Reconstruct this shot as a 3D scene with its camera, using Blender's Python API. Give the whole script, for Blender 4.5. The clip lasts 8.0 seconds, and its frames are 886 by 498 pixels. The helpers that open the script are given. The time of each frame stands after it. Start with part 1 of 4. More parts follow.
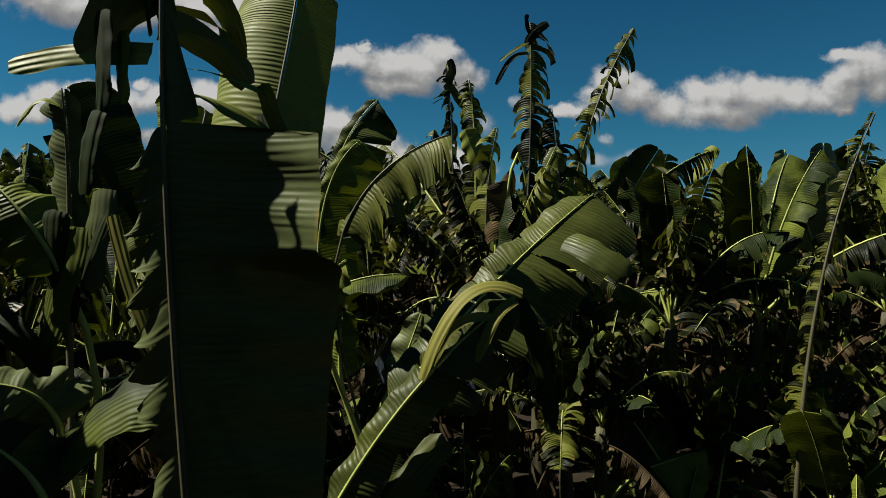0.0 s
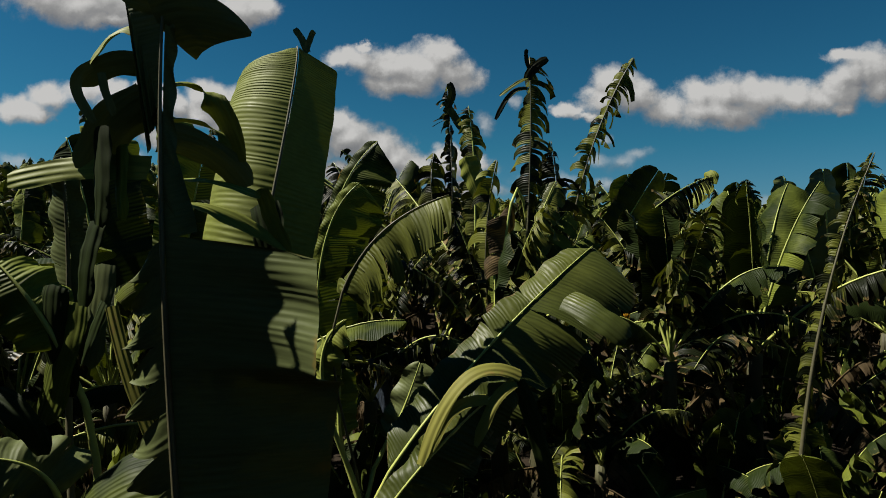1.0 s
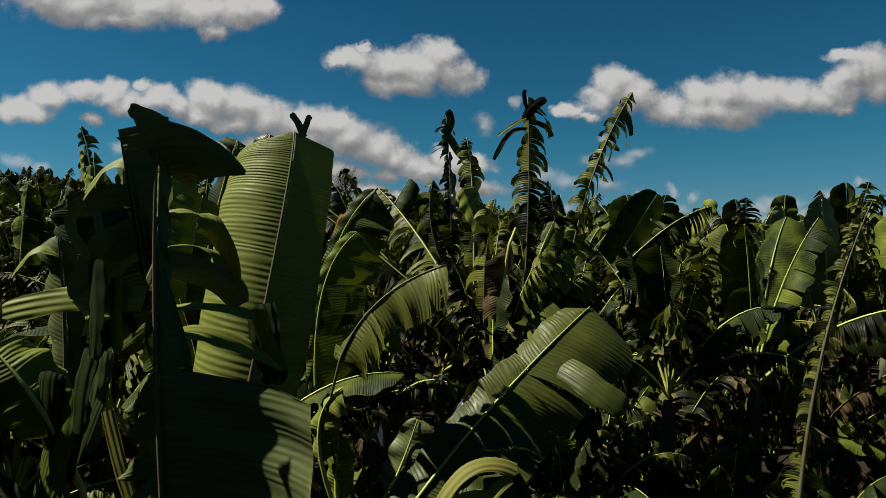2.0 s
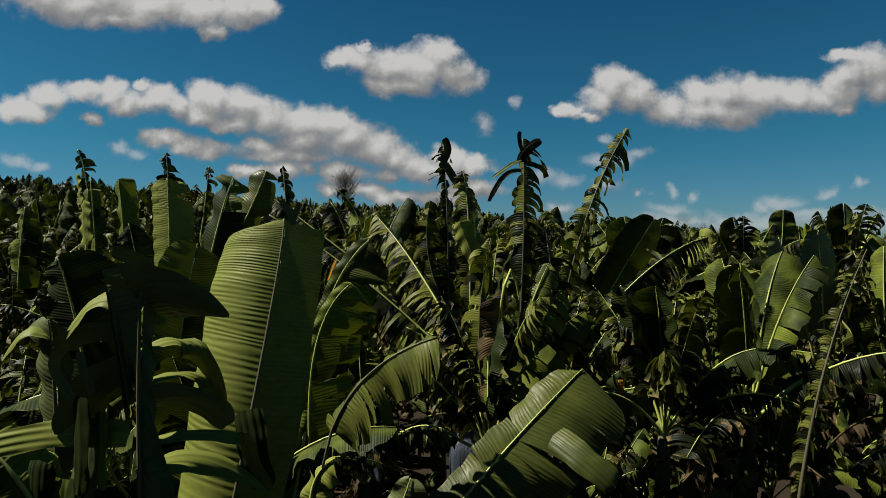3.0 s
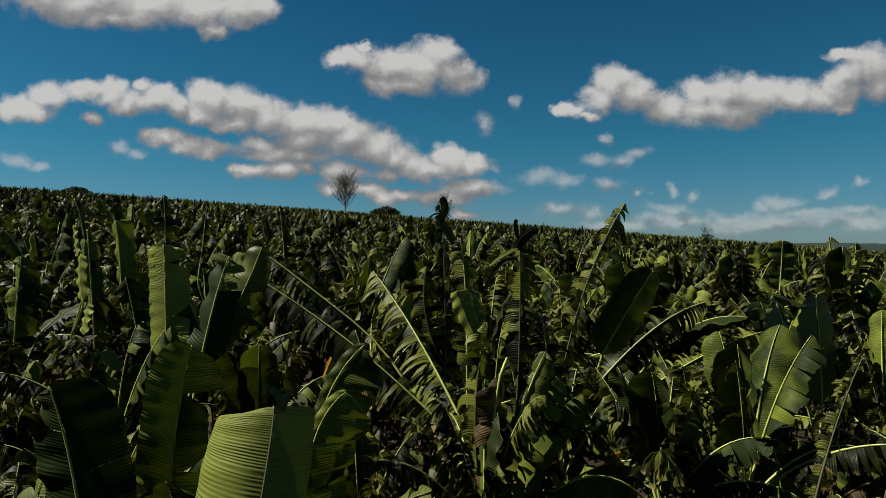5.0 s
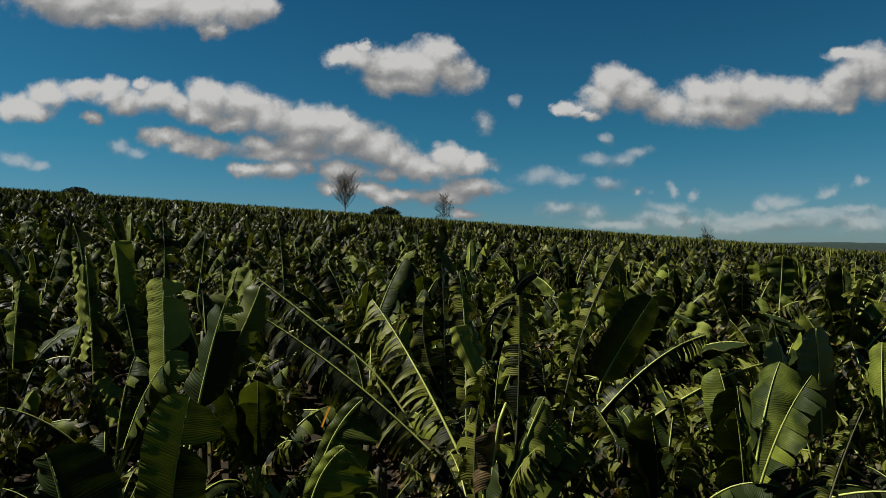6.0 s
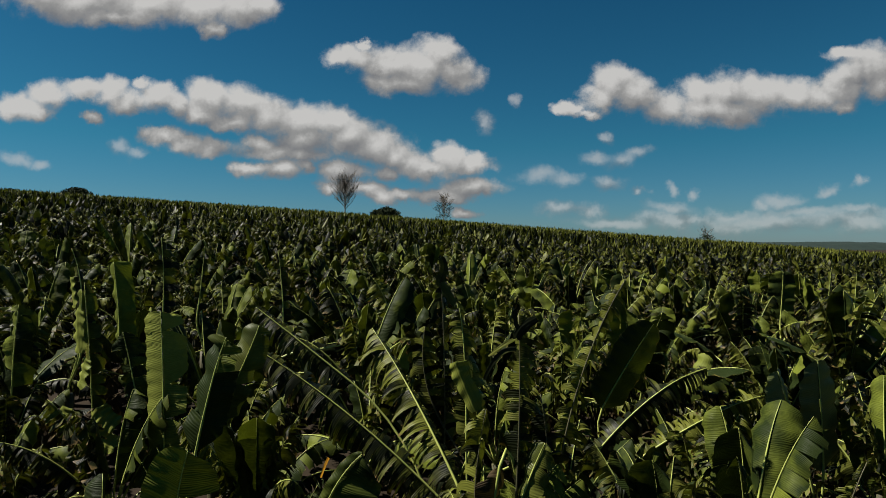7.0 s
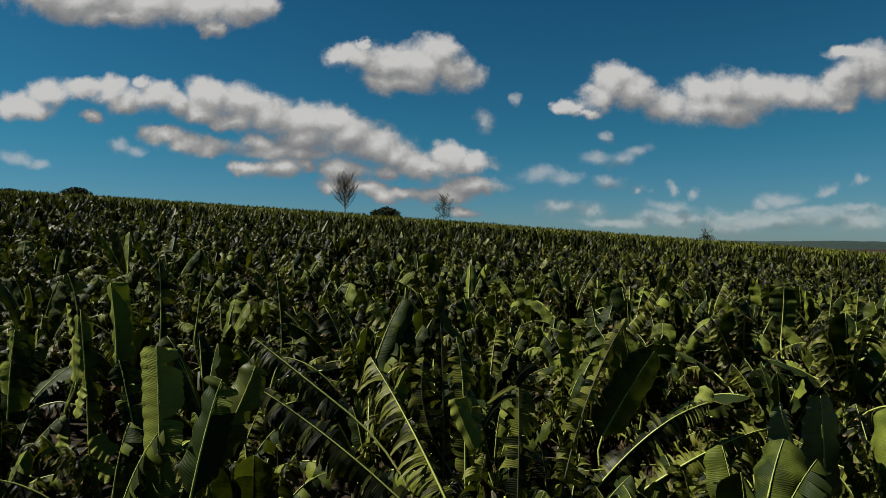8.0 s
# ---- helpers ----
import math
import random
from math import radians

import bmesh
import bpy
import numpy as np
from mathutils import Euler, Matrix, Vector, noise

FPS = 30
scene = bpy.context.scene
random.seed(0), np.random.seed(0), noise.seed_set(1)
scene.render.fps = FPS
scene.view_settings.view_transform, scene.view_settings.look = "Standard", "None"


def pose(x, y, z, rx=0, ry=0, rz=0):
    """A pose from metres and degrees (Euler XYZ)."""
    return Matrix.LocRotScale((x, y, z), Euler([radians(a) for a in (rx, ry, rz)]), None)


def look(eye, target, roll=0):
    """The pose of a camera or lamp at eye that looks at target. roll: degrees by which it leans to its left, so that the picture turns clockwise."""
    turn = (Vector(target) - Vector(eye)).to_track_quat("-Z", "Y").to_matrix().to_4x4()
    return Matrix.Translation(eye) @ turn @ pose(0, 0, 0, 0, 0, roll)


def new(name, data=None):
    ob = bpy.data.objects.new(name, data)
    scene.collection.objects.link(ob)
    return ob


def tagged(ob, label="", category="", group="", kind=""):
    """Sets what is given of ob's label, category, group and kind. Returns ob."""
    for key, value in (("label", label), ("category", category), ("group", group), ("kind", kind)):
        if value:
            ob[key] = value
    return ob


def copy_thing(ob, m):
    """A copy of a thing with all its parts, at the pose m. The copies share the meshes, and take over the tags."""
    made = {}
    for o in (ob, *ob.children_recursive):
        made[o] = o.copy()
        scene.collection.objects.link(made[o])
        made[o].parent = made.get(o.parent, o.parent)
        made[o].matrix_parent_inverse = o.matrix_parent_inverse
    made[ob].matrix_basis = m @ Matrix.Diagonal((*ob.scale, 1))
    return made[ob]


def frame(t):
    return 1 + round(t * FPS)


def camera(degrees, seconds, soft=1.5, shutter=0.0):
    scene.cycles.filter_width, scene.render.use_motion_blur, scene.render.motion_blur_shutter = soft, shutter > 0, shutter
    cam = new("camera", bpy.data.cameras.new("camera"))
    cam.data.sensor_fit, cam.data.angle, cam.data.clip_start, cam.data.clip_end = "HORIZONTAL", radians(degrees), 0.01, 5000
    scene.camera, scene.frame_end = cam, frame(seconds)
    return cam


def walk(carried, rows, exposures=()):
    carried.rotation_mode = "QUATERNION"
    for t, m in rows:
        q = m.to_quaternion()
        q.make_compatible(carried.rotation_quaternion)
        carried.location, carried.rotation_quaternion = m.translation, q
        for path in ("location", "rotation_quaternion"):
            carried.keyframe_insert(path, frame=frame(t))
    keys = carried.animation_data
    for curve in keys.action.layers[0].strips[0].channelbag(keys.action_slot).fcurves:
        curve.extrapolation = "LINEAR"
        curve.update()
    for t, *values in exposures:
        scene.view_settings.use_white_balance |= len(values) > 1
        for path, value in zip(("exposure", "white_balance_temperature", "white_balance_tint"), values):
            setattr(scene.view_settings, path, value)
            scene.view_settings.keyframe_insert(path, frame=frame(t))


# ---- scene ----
cam = camera(74.0, 8.0, soft=0.95)
# seconds, x, y, z, degrees the camera looks up
ROWS = [
    (0.0, 0.000, 0.000, 2.300, -0.36), (0.5, 0.005, 0.000, 2.442, -0.36), (1.0, 0.004, 0.000, 2.594, -0.36),
    (1.5, 0.006, 0.000, 2.760, -0.36), (2.8, 0.052, 0.000, 3.213, -0.36), (3.5, 0.075, 0.002, 3.460, -0.37),
    (4.0, 0.083, 0.006, 3.645, -0.38), (4.5, 0.090, 0.015, 3.838, -0.39), (5.0, 0.094, 0.025, 4.029, -0.41),
    (6.5, 0.105, 0.056, 4.600, -0.51), (7.0, 0.104, 0.078, 4.789, -0.54), (7.5, 0.106, 0.105, 4.981, -0.59),
    (8.0, 0.118, 0.150, 5.170, -0.63),
]
walk(cam, [(t, pose(x, y, z, 90 + up, 0, 0)) for t, x, y, z, up in ROWS])

# ---- light ----
SUN_TO = Vector((-0.62, 0.03, 0.78)).normalized()
sun = new("sun", bpy.data.lights.new("sun", "SUN"))
sun.data.energy, sun.data.angle, sun.data.color = 4.6, radians(0.6), (1.0, 0.95, 0.84)
sun.matrix_world = look((0, 0, 40), Vector((0, 0, 40)) - SUN_TO)
scene.view_settings.exposure = 1.4


# ---- node helpers ----
def graph(tree):
    """Adds nodes to a tree: add(kind, inputs, settings) returns the node."""
    def add(kind, ins=(), **sets):
        n = tree.nodes.new(kind)
        if "op" in sets:
            n.operation = sets["op"]
        if "scale" in sets:
            n.inputs["Scale"].default_value = sets["scale"]
        if "detail" in sets:
            n.inputs["Detail"].default_value = sets["detail"]
        if "rough" in sets:
            n.inputs["Roughness"].default_value = sets["rough"]
        for key, value in (ins.items() if isinstance(ins, dict) else enumerate(ins)):
            if value is None:
                continue
            if isinstance(value, bpy.types.NodeSocket):
                tree.links.new(value, n.inputs[key])
            else:
                n.inputs[key].default_value = value
        return n
    return add


def ramp(add, fac, stops):
    n = add("ShaderNodeValToRGB", {0: fac})
    e = n.color_ramp.elements
    while len(e) < len(stops):
        e.new(0.5)
    for el, (at, col) in zip(e, stops):
        el.position, el.color = at, (*col, 1) if len(col) == 3 else (col[0],) * 3 + (1,)
    return n.outputs[0]


def blend(add, fac, a, b, mode="MIX"):
    n = add("ShaderNodeMix")
    n.data_type, n.blend_type = "RGBA", mode
    for key, value in ((0, fac), (6, a), (7, b)):
        if isinstance(value, bpy.types.NodeSocket):
            n.id_data.links.new(value, n.inputs[key])
        else:
            n.inputs[key].default_value = value if key == 0 else (*value, 1)
    return n.outputs[2]


# ---- sky with fair-weather clouds ----
# Cloud banks: each puff is (across, up, half width, half height) in thousandths of the distance ahead.
CLOUD_TOP = [(-677, 424, 67, 43), (-600, 414, 87, 46), (-504, 405, 106, 40), (-408, 400, 77, 35), (-331, 400, 50, 32), (-384, 361, 23, 21),
             (-561, 380, 87, 17)]
CLOUD_MID = [(-13, 326, 43, 27), (-42, 299, 75, 37), (-90, 304, 67, 31), (-158, 313, 46, 23), (-179, 309, 27, 12), (25, 285, 50, 29),
             (-76, 272, 58, 21), (-138, 334, 12, 8)]
CLOUD_EAST = [(289, 273, 43, 33), (265, 246, 37, 23), (217, 232, 25, 13), (246, 222, 27, 10), (333, 253, 43, 33), (381, 232, 48, 29),
              (438, 259, 38, 31), (486, 253, 58, 38), (544, 253, 58, 37), (496, 217, 65, 27), (592, 249, 48, 26), (438, 222, 56, 26),
              (640, 249, 38, 26), (679, 270, 46, 41), (727, 299, 53, 41), (688, 322, 46, 15), (679, 232, 27, 16), (746, 270, 38, 29)]
CLOUD_LONG = [(-725, 232, 46, 27), (-667, 253, 40, 27), (-609, 258, 40, 19), (-696, 222, 37, 16), (-561, 258, 40, 23), (-523, 235, 46, 23),
              (-595, 216, 23, 13), (-480, 249, 27, 26), (-504, 268, 17, 13), (-456, 232, 23, 23), (-398, 249, 46, 28), (-417, 222, 38, 23),
              (-340, 239, 56, 32), (-302, 220, 56, 35), (-369, 208, 46, 18), (-235, 206, 56, 37), (-186, 206, 37, 29), (-158, 182, 56, 40),
              (-110, 168, 50, 32), (-71, 149, 37, 23), (-235, 174, 56, 23)]
CLOUD_LOW = [(-475, 178, 37, 14), (-432, 168, 40, 19), (-388, 164, 37, 16), (-316, 172, 32, 16), (-292, 157, 56, 16), (-235, 149, 46, 12),
             (-331, 126, 32, 12), (-283, 121, 46, 17), (-230, 126, 23, 12), (-167, 121, 37, 16), (-90, 118, 32, 13), (-42, 134, 37, 22),
             (15, 148, 32, 25), (54, 135, 37, 17), (-23, 126, 37, 16), (44, 97, 56, 15), (6, 83, 56, 11), (-138, 92, 46, 12),
             (-186, 97, 27, 11), (-110, 78, 46, 12), (-62, 83, 37, 11), (30, 54, 27, 11)]
CLOUD_SCRAPS = [(-730, 145, 27, 11), (-686, 137, 27, 8), (-547, 162, 23, 14), (-523, 155, 19, 8), (68, 208, 16, 19), (123, 243, 11, 10),
                (277, 184, 14, 10), (256, 145, 27, 10), (313, 144, 37, 12), (342, 155, 23, 10), (160, 114, 41, 12), (208, 108, 32, 11),
                (289, 102, 32, 12), (390, 87, 11, 9), (342, 83, 12, 6), (707, 104, 11, 8), (655, 92, 16, 10), (424, 80, 13, 7)]
CLOUD_HORIZON = [(198, 57, 46, 12), (246, 54, 27, 11), (381, 59, 37, 9), (578, 73, 44, 11), (539, 66, 23, 8), (486, 51, 46, 9),
                 (621, 54, 75, 9), (707, 57, 56, 9), (400, 39, 105, 13), (544, 38, 160, 17), (690, 40, 120, 18), (300, 34, 80, 10)]


def cloud_field():
    tree = bpy.data.node_groups.new("cloud_field", "ShaderNodeTree")
    tree.interface.new_socket("Place", in_out="INPUT", socket_type="NodeSocketVector")
    tree.interface.new_socket("Depth", in_out="OUTPUT", socket_type="NodeSocketFloat")
    tree.interface.new_socket("Haze", in_out="OUTPUT", socket_type="NodeSocketFloat")
    add = graph(tree)
    place = add("NodeGroupInput").outputs[0]
    big = add("ShaderNodeTexNoise", {"Vector": place}, scale=11.0, detail=8.0, rough=0.62).outputs["Color"]
    off = add("ShaderNodeVectorMath", (big, (0.5, 0.5, 0.5)), op="SUBTRACT").outputs[0]
    off = add("ShaderNodeVectorMath", (off, (0.095, 0.062, 0.0)), op="MULTIPLY").outputs[0]
    bent = add("ShaderNodeVectorMath", (place, off), op="ADD").outputs[0]
    fine = add("ShaderNodeTexNoise", {"Vector": place}, scale=24.0, detail=8.0, rough=0.6).outputs["Fac"]
    fine = add("ShaderNodeMath", (fine, 1.0, -0.5), op="MULTIPLY_ADD").outputs[0]
    out = add("NodeGroupOutput")
    for slot, banks in enumerate(((CLOUD_TOP, CLOUD_MID, CLOUD_EAST, CLOUD_LONG, CLOUD_LOW), (CLOUD_SCRAPS, CLOUD_HORIZON))):
        low = None
        for x, y, rx, ry in sum(banks, []):
            rx, ry = rx * (1.1 if y < 180 else 1.0), ry * (1.25 if y < 180 else 1.0)
            k = (1000 / rx, 1000 / ry, 0)
            v = add("ShaderNodeVectorMath", (bent, k, (-x / rx, -y / ry, 0)), op="MULTIPLY_ADD").outputs[0]
            r = add("ShaderNodeVectorMath", (v,), op="LENGTH").outputs["Value"]
            low = r if low is None else add("ShaderNodeMath", (low, r, 0.45), op="SMOOTH_MIN").outputs[0]
        d = add("ShaderNodeMath", (1.0, low), op="SUBTRACT").outputs[0]
        d = add("ShaderNodeMath", (d, fine), op="ADD").outputs[0]
        tree.links.new(d, out.inputs[slot])
    return tree


def make_world():
    world = bpy.data.worlds.new("sky")
    scene.world, world.use_nodes = world, True
    tree = world.node_tree
    tree.nodes.clear()
    add = graph(tree)
    sky = add("ShaderNodeTexSky")
    sky.sky_type, sky.sun_disc = "NISHITA", False
    sky.sun_elevation, sky.sun_rotation = math.asin(SUN_TO.z), math.atan2(SUN_TO.x, SUN_TO.y)
    sky.air_density, sky.dust_density, sky.ozone_density = 1.0, 0.2, 3.0
    blue = blend(add, 1.0, sky.outputs[0], (0.103, 0.346, 0.388), "MULTIPLY")
    low = add("ShaderNodeMapRange", {0: add("ShaderNodeSeparateXYZ", (add("ShaderNodeTexCoord").outputs["Generated"],)).outputs[2], 1: 0.0, 2: 0.16, 3: 1.0, 4: 0.0}).outputs[0]
    blue = blend(add, low, blue, blend(add, 1.0, blue, (1.95, 0.90, 1.12), "MULTIPLY"))
    deep = add("ShaderNodeMapRange", {0: add("ShaderNodeSeparateXYZ", (add("ShaderNodeTexCoord").outputs["Generated"],)).outputs[2], 1: 0.02, 2: 0.45, 3: 0.0, 4: 1.0}).outputs[0]
    blue = blend(add, deep, blue, blend(add, 1.0, blue, (0.46, 0.72, 0.80), "MULTIPLY"))
    way = add("ShaderNodeTexCoord").outputs["Generated"]
    xyz = add("ShaderNodeSeparateXYZ", (way,)).outputs
    ahead = add("ShaderNodeMath", (add("ShaderNodeMath", (xyz[1],), op="ABSOLUTE").outputs[0], 0.02), op="MAXIMUM").outputs[0]
    u = add("ShaderNodeMath", (xyz[0], ahead), op="DIVIDE").outputs[0]
    v = add("ShaderNodeMath", (xyz[2], ahead), op="DIVIDE").outputs[0]
    flat = add("ShaderNodeCombineXYZ", (u, v, 0.37)).outputs[0]
    group = cloud_field()
    depths, haze = [], []
    for shift in ((0, 0, 0), (-0.008, 0.014, 0), (-0.020, 0.050, 0)):
        at = add("ShaderNodeVectorMath", (flat, shift), op="ADD").outputs[0]
        g = add("ShaderNodeGroup")
        g.node_tree = group
        tree.links.new(at, g.inputs[0])
        depths.append(g.outputs[0])
        haze.append(g.outputs[1])
    cover = add("ShaderNodeMapRange", {0: depths[0], 1: -0.18, 2: 0.48, 3: 0.0, 4: 0.97})
    cover.interpolation_type = "SMOOTHSTEP"
    thin = add("ShaderNodeMapRange", {0: haze[0], 1: -0.3, 2: 0.95, 3: 0.0, 4: 0.5})
    thin.interpolation_type = "SMOOTHSTEP"
    cover = add("ShaderNodeMath", (cover.outputs[0], thin.outputs[0]), op="MAXIMUM")
    depths = [add("ShaderNodeMath", (a, b), op="MAXIMUM").outputs[0] for a, b in zip(depths, haze)]
    near = add("ShaderNodeMath", (depths[0], depths[1]), op="SUBTRACT").outputs[0]
    wide = add("ShaderNodeMath", (depths[0], depths[2]), op="SUBTRACT").outputs[0]
    wide = add("ShaderNodeMapRange", {0: wide, 1: -1.0, 2: 1.3, 3: 0.0, 4: 1.0}).outputs[0]
    lit = add("ShaderNodeMath", (near, 0.34, wide), op="MULTIPLY_ADD").outputs[0]
    mottle = add("ShaderNodeTexNoise", {"Vector": flat}, scale=17.0, detail=6.0).outputs["Fac"]
    lit = add("ShaderNodeMath", (mottle, 0.75, lit), op="MULTIPLY_ADD").outputs[0]
    lit = add("ShaderNodeMath", (lit, 0.47), op="SUBTRACT").outputs[0]
    white = ramp(add, lit, [(0.05, (0.33, 0.335, 0.35)), (0.45, (0.52, 0.515, 0.505)), (0.95, (1.0, 0.985, 0.955))])
    white = blend(add, 1.0, white, (4.3, 4.3, 4.3), "MULTIPLY")
    col = blend(add, cover.outputs[0], blue, white)
    back = add("ShaderNodeBackground", (col, 0.05))
    out = add("ShaderNodeOutputWorld")
    tree.links.new(back.outputs[0], out.inputs[0])


make_world()


# ---- materials ----
def material(name):
    m = bpy.data.materials.new(name)
    m.use_nodes = True
    m.node_tree.nodes.clear()
    return m, graph(m.node_tree)


def finish(m, add, shader, bump=None):
    out = add("ShaderNodeOutputMaterial")
    m.node_tree.links.new(shader, out.inputs[0])
    return m


def leaf_material(name, young, old_shaded, dry, dryness, gloss=0.45, thin=0.13, pleat=1.0, sheen=0.07):
    """Banana blade: UV x runs along the midrib in metres, UV y from the midrib (0) to the edge (1)."""
    m, add = material(name)
    uv = add("ShaderNodeUVMap").outputs[0]
    sep = add("ShaderNodeSeparateXYZ", (uv,)).outputs
    info = add("ShaderNodeObjectInfo").outputs["Random"]
    isl = add("ShaderNodeNewGeometry").outputs["Random Per Island"]
    pos = add("ShaderNodeTexCoord").outputs["Object"]
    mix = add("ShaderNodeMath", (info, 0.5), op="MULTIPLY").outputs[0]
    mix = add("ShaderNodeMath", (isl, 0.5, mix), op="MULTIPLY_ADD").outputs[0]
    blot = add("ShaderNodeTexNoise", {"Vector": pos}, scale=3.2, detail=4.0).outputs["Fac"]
    # the second tone is near-black in GREEN, TATTER and FAR: shade put into colour
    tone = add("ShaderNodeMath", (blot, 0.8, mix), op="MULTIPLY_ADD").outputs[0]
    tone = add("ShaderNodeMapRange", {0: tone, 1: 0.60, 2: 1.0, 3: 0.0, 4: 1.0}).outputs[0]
    base = blend(add, tone, young, old_shaded)
    # pale parallel veins
    along = add("ShaderNodeCombineXYZ", (sep[0], add("ShaderNodeMath", (sep[1], 0.04), op="MULTIPLY").outputs[0], info)).outputs[0]
    vein = add("ShaderNodeTexNoise", {"Vector": along}, scale=150.0, detail=2.0).outputs["Fac"]
    base = blend(add, 0.35, base, ramp(add, vein, [(0.3, (0.3,)), (0.7, (1.0,))]), "MULTIPLY")
    sway = add("ShaderNodeTexNoise", {"Vector": along}, scale=9.0, detail=2.0).outputs["Fac"]
    sway = add("ShaderNodeMath", (sway, 22.0), op="MULTIPLY").outputs[0]
    wav = add("ShaderNodeMath", (add("ShaderNodeMath", (sep[0], 290.0, sway), op="MULTIPLY_ADD").outputs[0],), op="SINE").outputs[0]
    deep = add("ShaderNodeTexNoise", {"Vector": pos}, scale=6.0, detail=2.0).outputs["Fac"]
    deep = add("ShaderNodeMapRange", {0: deep, 1: 0.35, 2: 0.7, 3: 0.22, 4: 0.85}).outputs[0]
    wav = add("ShaderNodeMath", (wav, deep), op="MULTIPLY").outputs[0]
    # dry margins and scorched spots
    spot = add("ShaderNodeTexNoise", {"Vector": pos}, scale=11.0, detail=5.0, rough=0.65).outputs["Fac"]
    edge = add("ShaderNodeMath", (sep[1], 6.0), op="POWER").outputs[0]
    worn = add("ShaderNodeMath", (edge, 0.28, spot), op="MULTIPLY_ADD").outputs[0]
    worn = add("ShaderNodeMath", (info, 0.12, worn), op="MULTIPLY_ADD").outputs[0]
    worn = add("ShaderNodeMapRange", {0: worn, 1: 0.86 - dryness, 2: 0.98 - dryness, 3: 0.0, 4: 1.0}).outputs[0]
    base = blend(add, worn, base, dry)
    relief = add("ShaderNodeMath", (vein, 0.12, wav), op="MULTIPLY_ADD").outputs[0]
    bump = add("ShaderNodeBump", {"Strength": 0.75 * pleat, "Distance": 0.0026, "Height": relief}).outputs[0]
    rough = ramp(add, spot, [(0.3, (gloss,)), (0.75, (min(1.0, gloss + 0.22),))])
    p = add("ShaderNodeBsdfPrincipled", {"Base Color": base, "Roughness": rough, "Normal": bump, "Specular IOR Level": sheen})
    tr = add("ShaderNodeBsdfTranslucent", {"Color": blend(add, 1.0, base, (1.25, 1.3, 0.5), "MULTIPLY"), "Normal": bump})
    sh = add("ShaderNodeMixShader", (thin, p.outputs[0], tr.outputs[0]))
    return finish(m, add, sh.outputs[0])


def plain_material(name, a, b, scale, rough=0.7, stretch=(1, 1, 1), bump=0.4, spec=0.3):
    m, add = material(name)
    pos = add("ShaderNodeTexCoord").outputs["Object"]
    pos = add("ShaderNodeVectorMath", (pos, stretch), op="MULTIPLY").outputs[0]
    n1 = add("ShaderNodeTexNoise", {"Vector": pos}, scale=scale, detail=5.0, rough=0.6).outputs["Fac"]
    n2 = add("ShaderNodeTexNoise", {"Vector": pos}, scale=scale * 6, detail=3.0).outputs["Fac"]
    col = blend(add, ramp(add, n1, [(0.3, (0.0,)), (0.7, (1.0,))]), a, b)
    col = blend(add, 0.4, col, ramp(add, n2, [(0.25, (0.4,)), (0.7, (1.0,))]), "MULTIPLY")
    bp = add("ShaderNodeBump", {"Strength": bump, "Distance": 0.02, "Height": n2}).outputs[0]
    p = add("ShaderNodeBsdfPrincipled", {"Base Color": col, "Roughness": rough, "Normal": bp, "Specular IOR Level": spec})
    return finish(m, add, p.outputs[0])


# near-black second tones imitate leaves lost in shade beside bright sunlit ones
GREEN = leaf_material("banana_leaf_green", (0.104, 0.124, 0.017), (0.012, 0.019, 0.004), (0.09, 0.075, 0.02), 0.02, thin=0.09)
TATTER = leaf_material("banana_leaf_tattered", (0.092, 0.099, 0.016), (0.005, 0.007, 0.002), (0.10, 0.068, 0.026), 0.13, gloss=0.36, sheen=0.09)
# sunlight put into the colour: paler leaf copy for blades in the sun
SUNNY = leaf_material("banana_leaf_sunny", (0.155, 0.172, 0.032), (0.105, 0.120, 0.022), (0.09, 0.075, 0.02), 0.0, gloss=0.46, thin=0.02, pleat=0.7, sheen=0.08)
# darker, hardly translucent copy for blades in shade, the shade part of its colour
SHADE = leaf_material("banana_leaf_shade", (0.085, 0.100, 0.036), (0.062, 0.074, 0.027), (0.09, 0.075, 0.02), 0.0, gloss=0.42, thin=0.008, pleat=0.45, sheen=0.1)
OLIVE = leaf_material("banana_leaf_olive", (0.080, 0.089, 0.016), (0.032, 0.040, 0.008), (0.09, 0.07, 0.03), 0.05, gloss=0.36, thin=0.08, sheen=0.12)
DRY = leaf_material("banana_leaf_dry", (0.10, 0.07, 0.032), (0.045, 0.032, 0.016), (0.035, 0.025, 0.014), 0.3, gloss=0.7, thin=0.1)
YELLOW = leaf_material("banana_leaf_yellowing", (0.26, 0.225, 0.055), (0.14, 0.135, 0.03), (0.14, 0.09, 0.03), 0.12, gloss=0.45)
# near-black second tone stands for shade between the far leaves
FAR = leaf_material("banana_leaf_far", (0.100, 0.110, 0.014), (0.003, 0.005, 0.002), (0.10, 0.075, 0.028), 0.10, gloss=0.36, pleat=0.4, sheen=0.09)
ORANGE = leaf_material("banana_leaf_orange", (0.42, 0.20, 0.015), (0.30, 0.14, 0.012), (0.2, 0.1, 0.02), 0.05)
BAG = plain_material("blue_polythene_film", (0.035, 0.045, 0.06), (0.025, 0.033, 0.045), 6.0, rough=0.4, stretch=(1, 1, 0.3), bump=0.6, spec=0.5)
RIB = plain_material("leaf_midrib", (0.32, 0.35, 0.085), (0.21, 0.24, 0.06), 3.0, rough=0.45, stretch=(1, 1, 0.3), bump=0.1)
